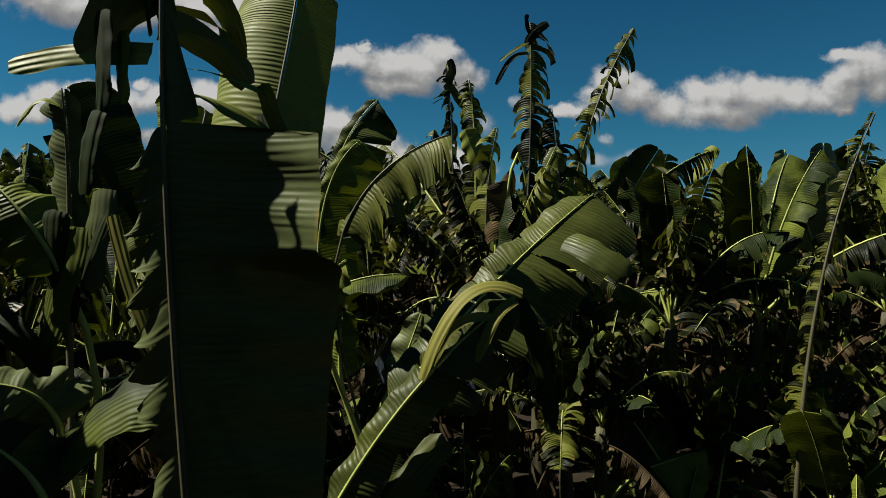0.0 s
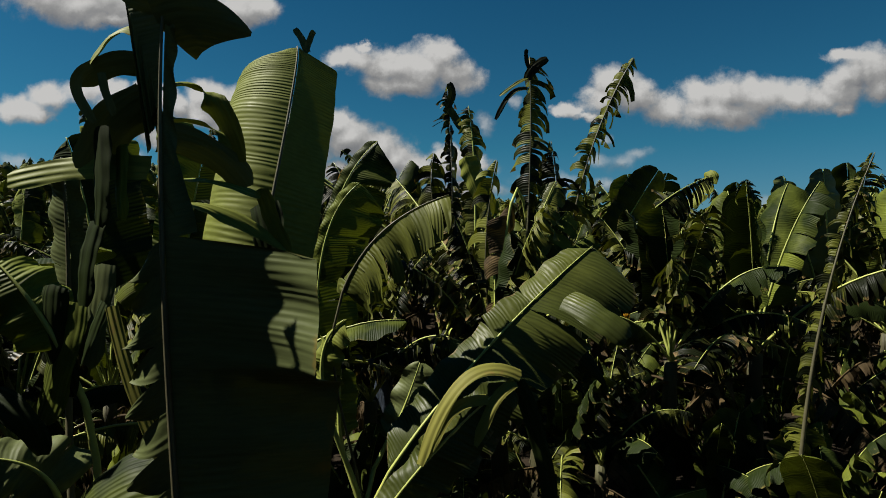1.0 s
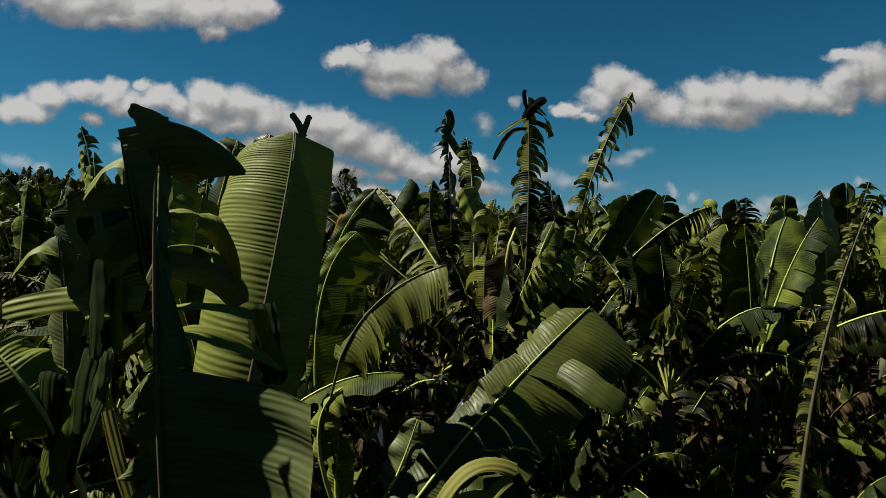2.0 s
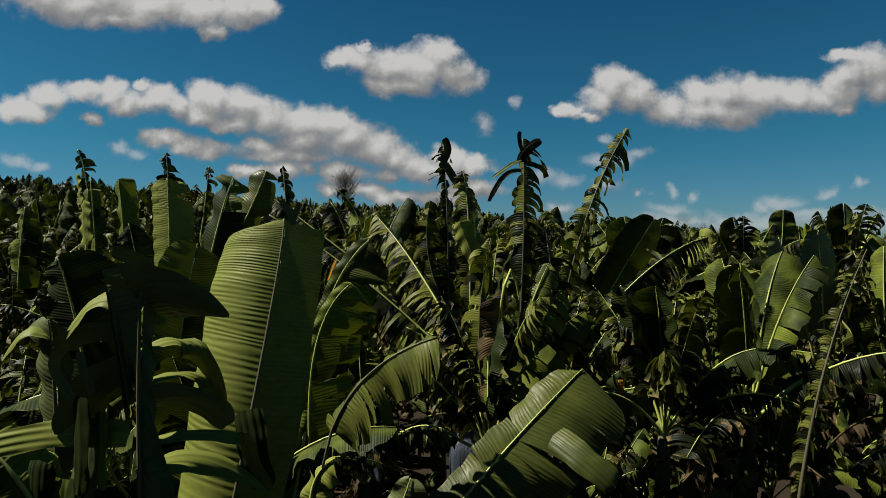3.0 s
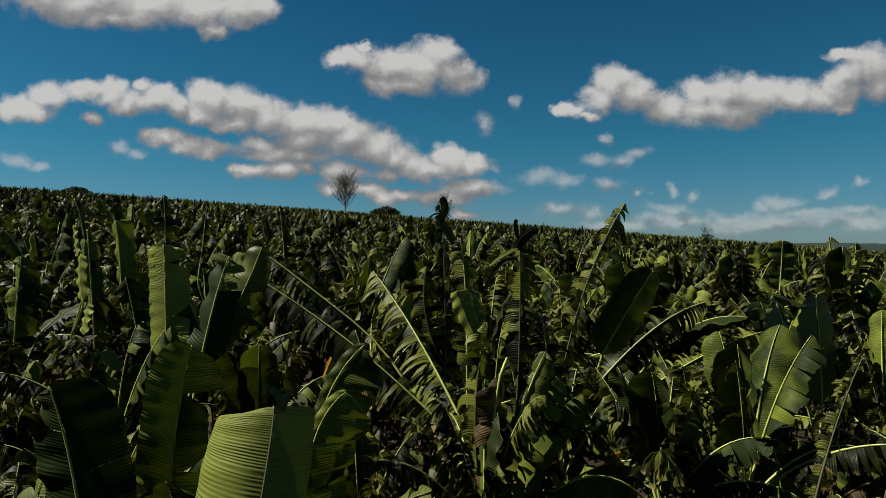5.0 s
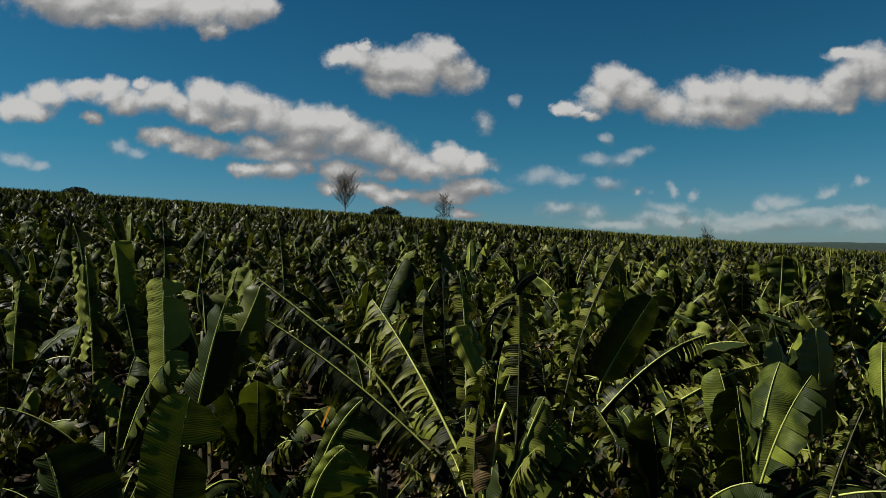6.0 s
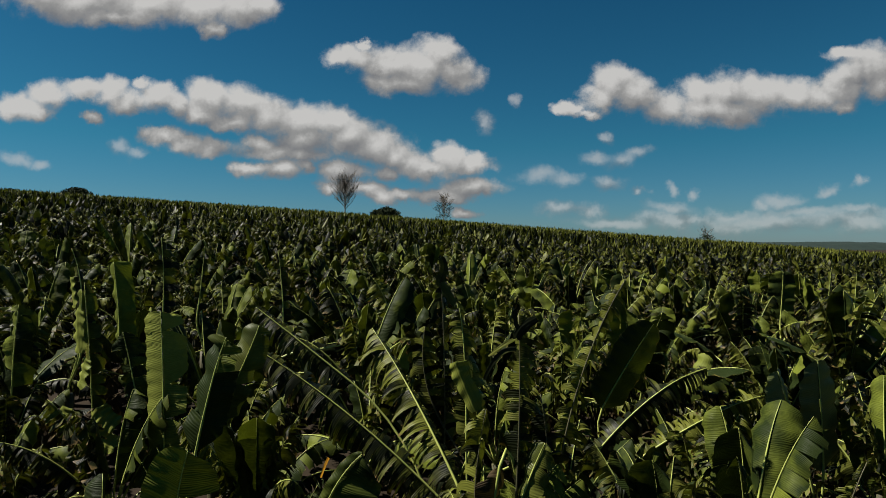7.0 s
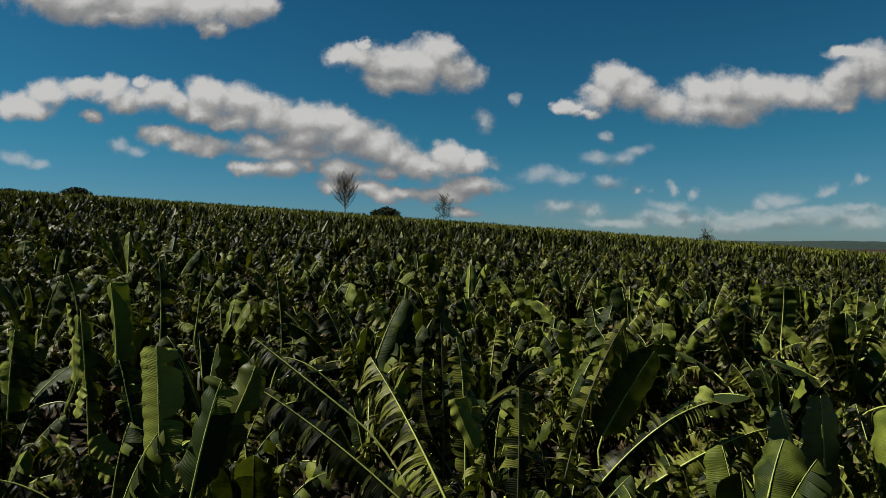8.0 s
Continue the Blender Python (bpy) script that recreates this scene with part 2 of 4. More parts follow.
# brown-green underside ribs, with shade put into the colour as well
RIB_DULL_SHADE = plain_material("leaf_midrib_dull_shade", (0.075, 0.070, 0.035), (0.05, 0.045, 0.025), 3.0, rough=0.5, bump=0.1)
STEM = plain_material("pseudostem_bark", (0.055, 0.055, 0.02), (0.028, 0.02, 0.011), 5.0, stretch=(1, 1, 0.15), bump=0.6)
SOIL = plain_material("soil_and_leaf_litter", (0.022, 0.015, 0.009), (0.010, 0.008, 0.005), 0.9, rough=0.95, bump=0.9, spec=0.1)
HILL = plain_material("far_hill_woods", (0.018, 0.028, 0.024), (0.012, 0.020, 0.018), 0.02, rough=0.9, bump=0.0, spec=0.1)


# ---- ground ----
def smooth(a, b, x):
    k = np.clip((x - a) / (b - a), 0, 1)
    return k * k * (3 - 2 * k)


def land(x, y):
    """Height of the field: level round the camera, climbing to a ridge ahead and to the left, then falling to a plain."""
    rise = 0.047 * y - 0.075 * x
    rise = 22.0 - np.logaddexp(0, (22.0 - rise) / 2.5) * 2.5 + 2.5 * np.logaddexp(0, -22 / 2.5)
    rise = np.maximum(-40.0, 44.0 - (22.0 - rise) - 22.0)
    near = smooth(3.0, 26.0, y)
    beyond = smooth(235.0, 520.0, y)
    return (rise * near) * (1 - beyond) - 30.0 * beyond


def link_mesh(name, verts, faces, mat, parent=None, uv=None, smooth_faces=True):
    me = bpy.data.meshes.new(name)
    me.from_pydata([tuple(map(float, v)) for v in verts], [], [tuple(map(int, f)) for f in faces])
    if uv is not None:
        lay = me.uv_layers.new(name="UVMap")
        idx = np.empty(len(me.loops), dtype=np.int32)
        me.loops.foreach_get("vertex_index", idx)
        lay.data.foreach_set("uv", np.asarray(uv, dtype=np.float32)[idx].ravel())
    me.materials.append(mat)
    me.polygons.foreach_set("use_smooth", [smooth_faces] * len(me.polygons))
    me.update()
    ob = new(name, me)
    if parent is not None:
        ob.parent = parent
    return ob


def part(name, verts, faces, mat, parent, label="", uv=None, smooth_faces=True):
    ob = link_mesh(name, verts, faces, mat, parent, uv, smooth_faces)
    return tagged(ob, label)


def build_ground():
    ys = np.concatenate([np.linspace(-30, 30, 61), np.geomspace(32, 700, 60), np.array([1000, 1600, 2600, 4200])])
    xs = np.concatenate([-np.geomspace(40, 3500, 34)[::-1], np.linspace(-36, 36, 73), np.geomspace(40, 3500, 34)])
    gx, gy = np.meshgrid(xs, ys)
    gz = land(gx, gy)
    bumps = np.array([noise.noise(Vector((a * 0.9, b * 0.9, 0))) for a, b in zip(gx.ravel(), gy.ravel())]).reshape(gx.shape)
    gz = gz + 0.07 * bumps * (np.hypot(gx, gy) < 60)
    n = len(xs)
    faces = [(j * n + i, j * n + i + 1, (j + 1) * n + i + 1, (j + 1) * n + i) for j in range(len(ys) - 1) for i in range(n - 1)]
    ob = link_mesh("ground", np.stack([gx, gy, gz], -1).reshape(-1, 3), faces, SOIL)
    tagged(ob, "brown soil with dry leaf litter under the banana plants", "ground", kind="structure")


build_ground()


# ---- banana leaves ----
def curve(p0, pm, p2, n):
    """A bent line from p0 through pm to p2."""
    p0, pm, p2 = (np.asarray(p, float) for p in (p0, pm, p2))
    c = 2 * pm - (p0 + p2) / 2
    s = np.linspace(0, 1, n)[:, None]
    return (1 - s) ** 2 * p0 + 2 * s * (1 - s) * c + s * s * p2


def unit(v):
    return v / np.maximum(np.linalg.norm(v, axis=-1, keepdims=True), 1e-9)


def frames(line, face):
    t = unit(np.gradient(line, axis=0))
    f = np.asarray(face, float)
    nrm = unit(f - (t * f).sum(-1, keepdims=True) * t)
    return t, np.cross(t, nrm), nrm


def profile(s, shoulder=0.7):
    return np.clip(s / 0.10, 0, 1) ** 0.55 * np.sqrt(np.clip(1 - np.clip((s - shoulder) / (1.004 - shoulder), 0, 1) ** 2.4, 0.004, 1))


def blade(line, face, width, fold=15, curl=40, tears=(5, 5), hang=0.2, spread=14, slant=14, rnd=None, edge=None, cols=4, rows=30, ripple=0.012, share=(1, 1), start=0.0, shoulder=0.7, strip_curl=None, taper=(0.05, 0.4), strip_reach=(0.8, 1.03), strip_lift=(0, 0), end=1.0, shape="leaf", wobble=6):
    """A blade on a midrib line: two halves, each torn into strips that droop on their own. Returns verts, faces, uv."""
    rnd = rnd or random.Random(1)
    t, side, nrm = frames(line, face)
    n = len(line)
    length = np.linalg.norm(np.diff(line, axis=0), axis=1).sum()
    verts, faces, uv = [], [], []
    grid = np.linspace(0, 1, n)

    def at(arr, s):
        return np.array([np.interp(s, grid, arr[:, k]) for k in range(3)])

    def both(trait, half, s):
        """A trait of one half at s: a number, a pair for the two halves, or a list of (s, value) in place of a number."""
        value = trait[half] if isinstance(trait, tuple) else trait
        return float(np.interp(s, [k for k, _ in value], [k for _, k in value])) if isinstance(value, list) else value

    for half, sign in ((0, -1), (1, 1)):
        torn = tears[half]
        cuts = list(torn) if isinstance(torn, tuple) else [0.05 + 0.93 * (i + 0.5 + rnd.uniform(-0.38, 0.38)) / torn for i in range(torn)]
        torn = len(cuts)
        cuts = [start] + [c for i, c in enumerate(cuts) if c > start + 0.01 and (i == 0 or c - cuts[i - 1] > 0.006) and c < end - 0.01] + [end]
        drift, sag = 0.0, 1.0
        for a, b in zip(cuts[:-1], cuts[1:]):
            m = max(2, int(round((b - a) * rows)) + 1)
            drift = 0.5 * drift + rnd.gauss(0, spread)
            few = torn <= 1 or b - a > 0.4
            lean = 0 if few else drift + strip_lift[half]
            sag = 0.6 * sag + 0.4 * rnd.uniform(0.0, 2.0)
            drop = 0.0 if few and hang < 0.05 else max(0.0, min(1.0, hang * sag))
            vary = 1.0 if few else rnd.uniform(0.75, 1.3)
            reach = 1.0 if few else rnd.uniform(*strip_reach)
            pinch = 0.0 if few else rnd.uniform(*taper)
            twist = 0 if few else rnd.gauss(0, spread * 0.9)
            first = len(verts)
            mid = (a + b) / 2
            tt, ss, nn = at(t, mid), at(side, mid), at(nrm, mid)
            turn = 1.0 if np.dot(np.cross(nn, ss * sign), tt) > 0 else -1.0
            for i in range(m):
                s = a + (b - a) * i / (m - 1)
                q = np.clip(s, 0, 1)
                o, tt, ss, nn = at(line, q), at(t, q), at(side, q), at(nrm, q)
                bow = (both(curl, half, q) if few or strip_curl is None else strip_curl[half]) * vary
                if edge is not None:
                    w = width * both(edge, half, q) * reach
                elif shape == "leaf":
                    w = width * profile(np.array(q), shoulder[half] if isinstance(shoulder, tuple) else shoulder) * reach * share[half]
                elif shape == "strip":
                    w = width * (1 - 0.5 * max(0.0, (q - 0.8) / 0.2) ** 2) * (1 + 0.1 * math.sin(9 * q + 4 * half))
                else:
                    w = width * (1.02 - q) ** 0.8
                spot = o + ss * sign * (0.004 if shape == "leaf" else 0.0)
                k = (s - mid) / max(b - a, 1e-6)
                for j in range(cols + 1):
                    v = j / cols
                    if j:
                        th = radians(both(fold, half, q) + lean - bow * v + twist * k * v + wobble * math.sin(23 * s + 5 * half))
                        d = ss * sign * math.cos(th) + nn * math.sin(th) + tt * math.tan(radians(both(slant, half, q))) * (1 - 0.5 * v)
                        d = d / np.linalg.norm(d)
                        d = d * (1 - drop * v) + np.array((0, 0, -1.0)) * drop * v * 1.1
                        d = d / max(np.linalg.norm(d), 1e-6)
                        spot = spot + d * w / cols
                        across = turn * np.cross(nn, d) + 0.35 * tt
                        across = across / max(np.linalg.norm(across), 1e-6)
                    wide = tt if few or not j else 0.5 * tt + 0.5 * across
                    p = spot + (wide * (1 - pinch * v * v) - tt) * k * (b - a) * length
                    p = p + nn * ripple * math.sin(40 * s * length + 3 * v) * v * (1 if shape == "leaf" else 0.5)
                    verts.append(p)
                    uv.append((s * length + half * 7, v) if shape == "leaf" else (sign * v * w, 0.3 + 0.4 * s))
            c1 = cols + 1
            for i in range(m - 1):
                for j in range(cols):
                    f = (first + i * c1 + j, first + i * c1 + j + 1, first + (i + 1) * c1 + j + 1, first + (i + 1) * c1 + j)
                    faces.append(f if sign > 0 else f[::-1])
    return verts, faces, uv


def rib(line, r0, r1, sides=6):
    t, side, nrm = frames(line, (0.31, -0.52, 0.8))
    n = len(line)
    rad = r0 + (r1 - r0) * np.linspace(0, 1, n) ** 0.8
    verts, faces = [], []
    for i in range(n):
        for k in range(sides):
            a = 2 * math.pi * k / sides
            verts.append(line[i] + rad[i] * (math.cos(a) * side[i] + math.sin(a) * nrm[i]))
    for i in range(n - 1):
        for k in range(sides):
            a, b = i * sides + k, i * sides + (k + 1) % sides
            faces.append((a, b, b + sides, a + sides))
    faces.append(tuple(range(sides))[::-1])
    faces.append(tuple(range((n - 1) * sides, n * sides)))
    return verts, faces


def stem_mesh(height, r0, r1, rnd, lean=(0.0, 0.0), sides=12, rings=9):
    """A pseudostem: wrapped leaf sheaths, thicker at the foot, with uneven flanks."""
    verts, faces = [], []
    for i in range(rings):
        s = i / (rings - 1)
        r = r0 + (r1 - r0) * s ** 0.8 + (0.03 if i == 0 else 0)
        for k in range(sides):
            a = 2 * math.pi * k / sides
            rr = r * (1 + 0.07 * math.sin(3 * a + 4 * s) + rnd.uniform(-0.03, 0.03))
            verts.append((rr * math.cos(a) + lean[0] * s * s, rr * math.sin(a) + lean[1] * s * s, height * s - 0.1))
    for i in range(rings - 1):
        for k in range(sides):
            a, b = i * sides + k, i * sides + (k + 1) % sides
            faces.append((a, b, b + sides, a + sides))
    faces.append(tuple(range((rings - 1) * sides, rings * sides)))
    return verts, faces


# Leaf kinds for the open field: root at the origin, arching out along +y.
def wild_leaf(rnd, kind):
    if kind == "spear":
        L, el, bend = rnd.uniform(1.5, 2.0), rnd.uniform(74, 84), rnd.uniform(0.02, 0.12)
    elif kind == "high":
        L, el, bend = rnd.uniform(1.8, 2.3), rnd.uniform(58, 74), rnd.uniform(0.08, 0.3)
    elif kind == "low":
        L, el, bend = rnd.uniform(1.7, 2.1), rnd.uniform(12, 36), rnd.uniform(0.3, 0.7)
    elif kind == "arch":
        L, el, bend = rnd.uniform(1.8, 2.3), rnd.uniform(40, 58), rnd.uniform(0.25, 0.5)
    else:
        L, el, bend = rnd.uniform(1.4, 1.8), rnd.uniform(-35, 5), rnd.uniform(0.3, 0.7)
    e = radians(el)
    pet = 0.32
    tip = np.array((rnd.uniform(-0.15, 0.15), math.cos(e) * L, math.sin(e) * L - bend))
    mid = tip * 0.5 + np.array((0, -0.05 * math.sin(e), 0.10 + bend * 0.55))
    full = curve((0, 0, 0), mid, tip, 15)
    line = full[3:]
    face = (rnd.uniform(-0.35, 0.35), -math.sin(e), math.cos(e) + 0.15)
    return full, line, face, L


def wild_specs(rnd, kind):
    torn = rnd.choice([0, 1, 2, 2, 2, 2])
    if kind == "spear":
        torn = rnd.choice([0, 0, 1])
    if kind == "dead":
        torn = 2
    tears = ((0, 1), (6, 7), (20, 22))[torn]
    return dict(width=rnd.uniform(0.27, 0.35), fold=rnd.uniform(-25, 25) if kind != "dead" else -50, curl=rnd.uniform(35, 105),
                tears=tears, hang=(0.05, 0.25, 0.4)[torn], spread=(4, 16, 26)[torn], taper=((0, 0.1), (0.05, 0.3), (0.25, 0.75))[torn], rnd=rnd), torn


def leaf_parts(name, parent, full, line, face, mat, label="", ribmat=None, r0=0.022, sides=6, **kw):
    v, f, u = blade(line, face, **kw)
    leaf = part(name, v, f, mat, parent, label, u)
    if r0:
        v, f = rib(full + unit(np.asarray(face, float)) * r0 * 0.55, r0, 0.003, sides)
        part("midrib", v, f, ribmat or RIB, leaf)
    return leaf


def sucker_prototype(seed):
    """A young sucker: short stem and a few broad, mostly whole leaves."""
    rnd = random.Random(seed)
    root = new("banana_sucker")
    root.empty_display_size = 0.2
    tagged(root, "young banana sucker with broad whole leaves in the shade", "banana plant", "banana suckers between the plants")
    v, f = stem_mesh(0.6, 0.06, 0.035, rnd, sides=8, rings=5)
    part("pseudostem", v, f, STEM, root)
    turn = rnd.uniform(0, 360)
    for kind in ("spear", "high", "high", "arch", "arch", "low", "low"):
        turn += 137 + rnd.uniform(-25, 25)
        full, line, face, L = wild_leaf(rnd, kind)
        spec, torn = wild_specs(rnd, "spear" if rnd.random() < 0.7 else kind)
        spec["width"] *= 0.8
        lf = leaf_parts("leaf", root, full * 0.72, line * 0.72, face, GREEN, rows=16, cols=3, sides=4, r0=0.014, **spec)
        lf.matrix_basis = pose(0, 0, 0.5, 0, 0, turn)
    return root


def plant_prototype(seed):
    """One banana plant: pseudostem, a crown of eight to eleven leaves in all states, dead ones hanging round the stem."""
    rnd = random.Random(seed)
    root = new("banana_plant")
    root.empty_display_size = 0.2
    tagged(root, "tall green banana plant with wind-torn leaves in the field", "banana plant", "banana plants of the field")
    crown = rnd.uniform(1.75, 2.15)
    v, f = stem_mesh(crown, 0.13, 0.075, rnd)
    part("pseudostem", v, f, STEM, root)
    kinds = ["spear", "spear", "high", "high", "high", "high", "arch", "arch", "arch", "low", "low", "low", "dead", "dead", "dead"]
    turn = rnd.uniform(0, 360)
    for kind in kinds:
        turn += 137 + rnd.uniform(-25, 25)
        full, line, face, L = wild_leaf(rnd, kind)
        spec, torn = wild_specs(rnd, kind)
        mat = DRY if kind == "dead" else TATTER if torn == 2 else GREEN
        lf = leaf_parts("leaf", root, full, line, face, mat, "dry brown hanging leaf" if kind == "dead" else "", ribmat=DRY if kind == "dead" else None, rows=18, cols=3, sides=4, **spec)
        lf.matrix_basis = pose(0, 0, crown - 0.12 - (0.25 if kind == "dead" else 0), 0, 0, turn)
    return root


# ---- hero plants ----
def hero_plant(label, x, y, crown, leaves, group="banana plants close by"):
    """A plant at (x, y). Each leaf: blade start, middle and tip of the midrib in the world, facing, and its blade's traits."""
    z = float(land(np.array(x), np.array(y)))
    root = new("banana_plant")
    root.location = (x, y, z)
    tagged(root, label, "banana plant", group)
    rnd = random.Random(int(abs(x * 137 + y * 911)))
    v, f = stem_mesh(crown - z, 0.13, 0.07, rnd)
    part("pseudostem", v, f, STEM, root)
    here, top = np.array((x, y, z)), np.array((0, 0, crown - z - 0.15))
    for a, m, b, face, traits in leaves:
        traits = dict(traits)
        mat = {"green": GREEN, "sunny": SUNNY, "shade": SHADE, "olive": OLIVE, "tatter": TATTER, "yellow": YELLOW, "dry": DRY, "orange": ORANGE}[traits.pop("look", "green")]
        label = traits.pop("label", "")
        r0, name = traits.pop("r0", 0.018), traits.pop("part", "leaf")
        ribmat = RIB_DULL_SHADE if traits.pop("rib", "") == "dull_shade" else None
        line = curve(np.array(a) - here, np.array(m) - here, np.array(b) - here, 26)
        lead = unit(line[1] - line[0])
        gap = np.linalg.norm(line[0] - top)
        s = np.linspace(0, 1, 8)[:, None]
        c1, c2 = top + np.array((0, 0, gap * 0.3)), line[0] - lead * gap * 0.35
        pet = (1 - s) ** 3 * top + 3 * s * (1 - s) ** 2 * c1 + 3 * s * s * (1 - s) * c2 + s ** 3 * line[0]
        traits.setdefault("rows", 40)
        leaf_parts(name, root, np.concatenate([pet[:-1], line]), line, face, mat, label, ribmat=ribmat, r0=r0, rnd=random.Random(rnd.random()), **traits)
    return root


def strip(a, m, b, face, width, look="green", bow=0, shape="strip", label=""):
    """A torn-off strip of a blade that bends through three places; half its width in metres, bow: degrees by which its edges roll."""
    return a, m, b, face, dict(width=width, tears=((), ()), hang=0, r0=0, part="leaf_strip", fold=bow * 0.3, curl=bow, rows=18, cols=3, ripple=.002, wobble=2, shape=shape, look=look, label=label)


# strips get the sun or shade copy of the colour by how light falls
hero_plant("large banana plant with a torn leaf in deep shade", -0.8, 1.75, 0.5, [
    ((-0.615, 1.52, 1.072), (-0.702, 1.500, 2.398), (-0.687, 1.470, 3.241), (0.05, -1, 0.06), dict(width=0.52, fold=(-10, -10), curl=(60, [(0, 8), (.425, 6), (.455, -58), (.598, -58), (.61, 30), (1, 30)]), hang=0.03, spread=9, slant=(-34, -6), edge=([(0, .2), (.2, .31), (.5, .33), (.58, .28), (.62, .07), (.96, .06), (1, .02)], [(0, .5), (.22, .68), (.4, .80), (.47, .86), (.598, .88), (.604, .06), (.96, .05), (1, .02)]), tears=((.06, .1, .15, .19, .24, .28, .32, .36, .40, .44, .48, .52, .56, .60), ()), rows=150, cols=9, taper=(.75, .97), strip_reach=(.75, 1.15), strip_curl=(30, 30), end=1.0, wobble=2, rib="dull_shade", r0=.016, look="shade")),
    strip((-0.735, 1.520, 2.991), (-0.651, 1.610, 3.016), (-0.576, 1.680, 2.832), (-0.45, -0.6, 0.75), 0.04, look="sunny", bow=30),
    strip((-0.735, 1.520, 2.915), (-0.659, 1.620, 2.931), (-0.588, 1.680, 2.862), (-0.45, -0.6, 0.75), 0.034, look="sunny", bow=25),
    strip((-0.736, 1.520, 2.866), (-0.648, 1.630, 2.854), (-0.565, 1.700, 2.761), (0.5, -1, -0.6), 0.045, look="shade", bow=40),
    strip((-0.729, 1.520, 2.762), (-0.622, 1.600, 2.766), (-0.512, 1.660, 2.730), (-0.45, -0.6, 0.75), 0.024, look="sunny"),
    strip((-0.722, 1.520, 2.692), (-0.615, 1.620, 2.693), (-0.441, 1.680, 2.574), (-0.45, -0.6, 0.75), 0.075, look="sunny", bow=35, shape="wedge"),
    strip((-0.512, 1.660, 2.755), (-0.484, 1.680, 2.670), (-0.448, 1.700, 2.571), (-0.5, -0.8, 0.3), 0.03, look="sunny"),
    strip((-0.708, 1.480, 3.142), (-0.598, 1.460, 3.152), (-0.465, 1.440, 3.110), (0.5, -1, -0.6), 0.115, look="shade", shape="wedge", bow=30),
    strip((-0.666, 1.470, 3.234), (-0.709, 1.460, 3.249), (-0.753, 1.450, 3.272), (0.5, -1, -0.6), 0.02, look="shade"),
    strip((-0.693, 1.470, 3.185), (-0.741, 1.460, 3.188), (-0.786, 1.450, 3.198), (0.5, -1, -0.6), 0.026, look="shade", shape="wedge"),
    strip((-0.725, 1.500, 3.129), (-0.826, 1.510, 3.147), (-0.920, 1.520, 3.047), (-0.4, -0.55, 0.9), 0.038, look="sunny", bow=30),
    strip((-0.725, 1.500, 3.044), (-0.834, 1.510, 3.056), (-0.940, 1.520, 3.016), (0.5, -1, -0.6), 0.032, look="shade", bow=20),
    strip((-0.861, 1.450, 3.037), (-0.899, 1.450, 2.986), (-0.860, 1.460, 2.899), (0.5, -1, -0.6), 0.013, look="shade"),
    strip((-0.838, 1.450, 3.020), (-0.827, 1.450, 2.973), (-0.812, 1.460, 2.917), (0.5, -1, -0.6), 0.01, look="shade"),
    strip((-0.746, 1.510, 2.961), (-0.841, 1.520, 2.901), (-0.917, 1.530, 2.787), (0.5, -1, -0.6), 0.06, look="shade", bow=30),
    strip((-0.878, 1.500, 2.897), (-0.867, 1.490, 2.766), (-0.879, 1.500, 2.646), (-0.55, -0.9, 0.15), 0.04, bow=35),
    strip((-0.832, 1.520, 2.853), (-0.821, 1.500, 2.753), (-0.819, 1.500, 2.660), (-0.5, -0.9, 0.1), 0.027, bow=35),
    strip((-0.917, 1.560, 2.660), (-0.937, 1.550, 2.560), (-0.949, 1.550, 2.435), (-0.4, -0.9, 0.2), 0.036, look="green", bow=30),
    strip((-0.750, 1.520, 2.797), (-0.938, 1.520, 2.794), (-1.121, 1.520, 2.762), (0.0, -1, 0.35), 0.036, look="sunny", bow=10),
    strip((-1.071, 1.900, 2.398), (-0.996, 1.880, 2.156), (-0.889, 1.860, 1.901), (-0.3, -0.8, 0.6), 0.026, look="yellow", bow=10),
])

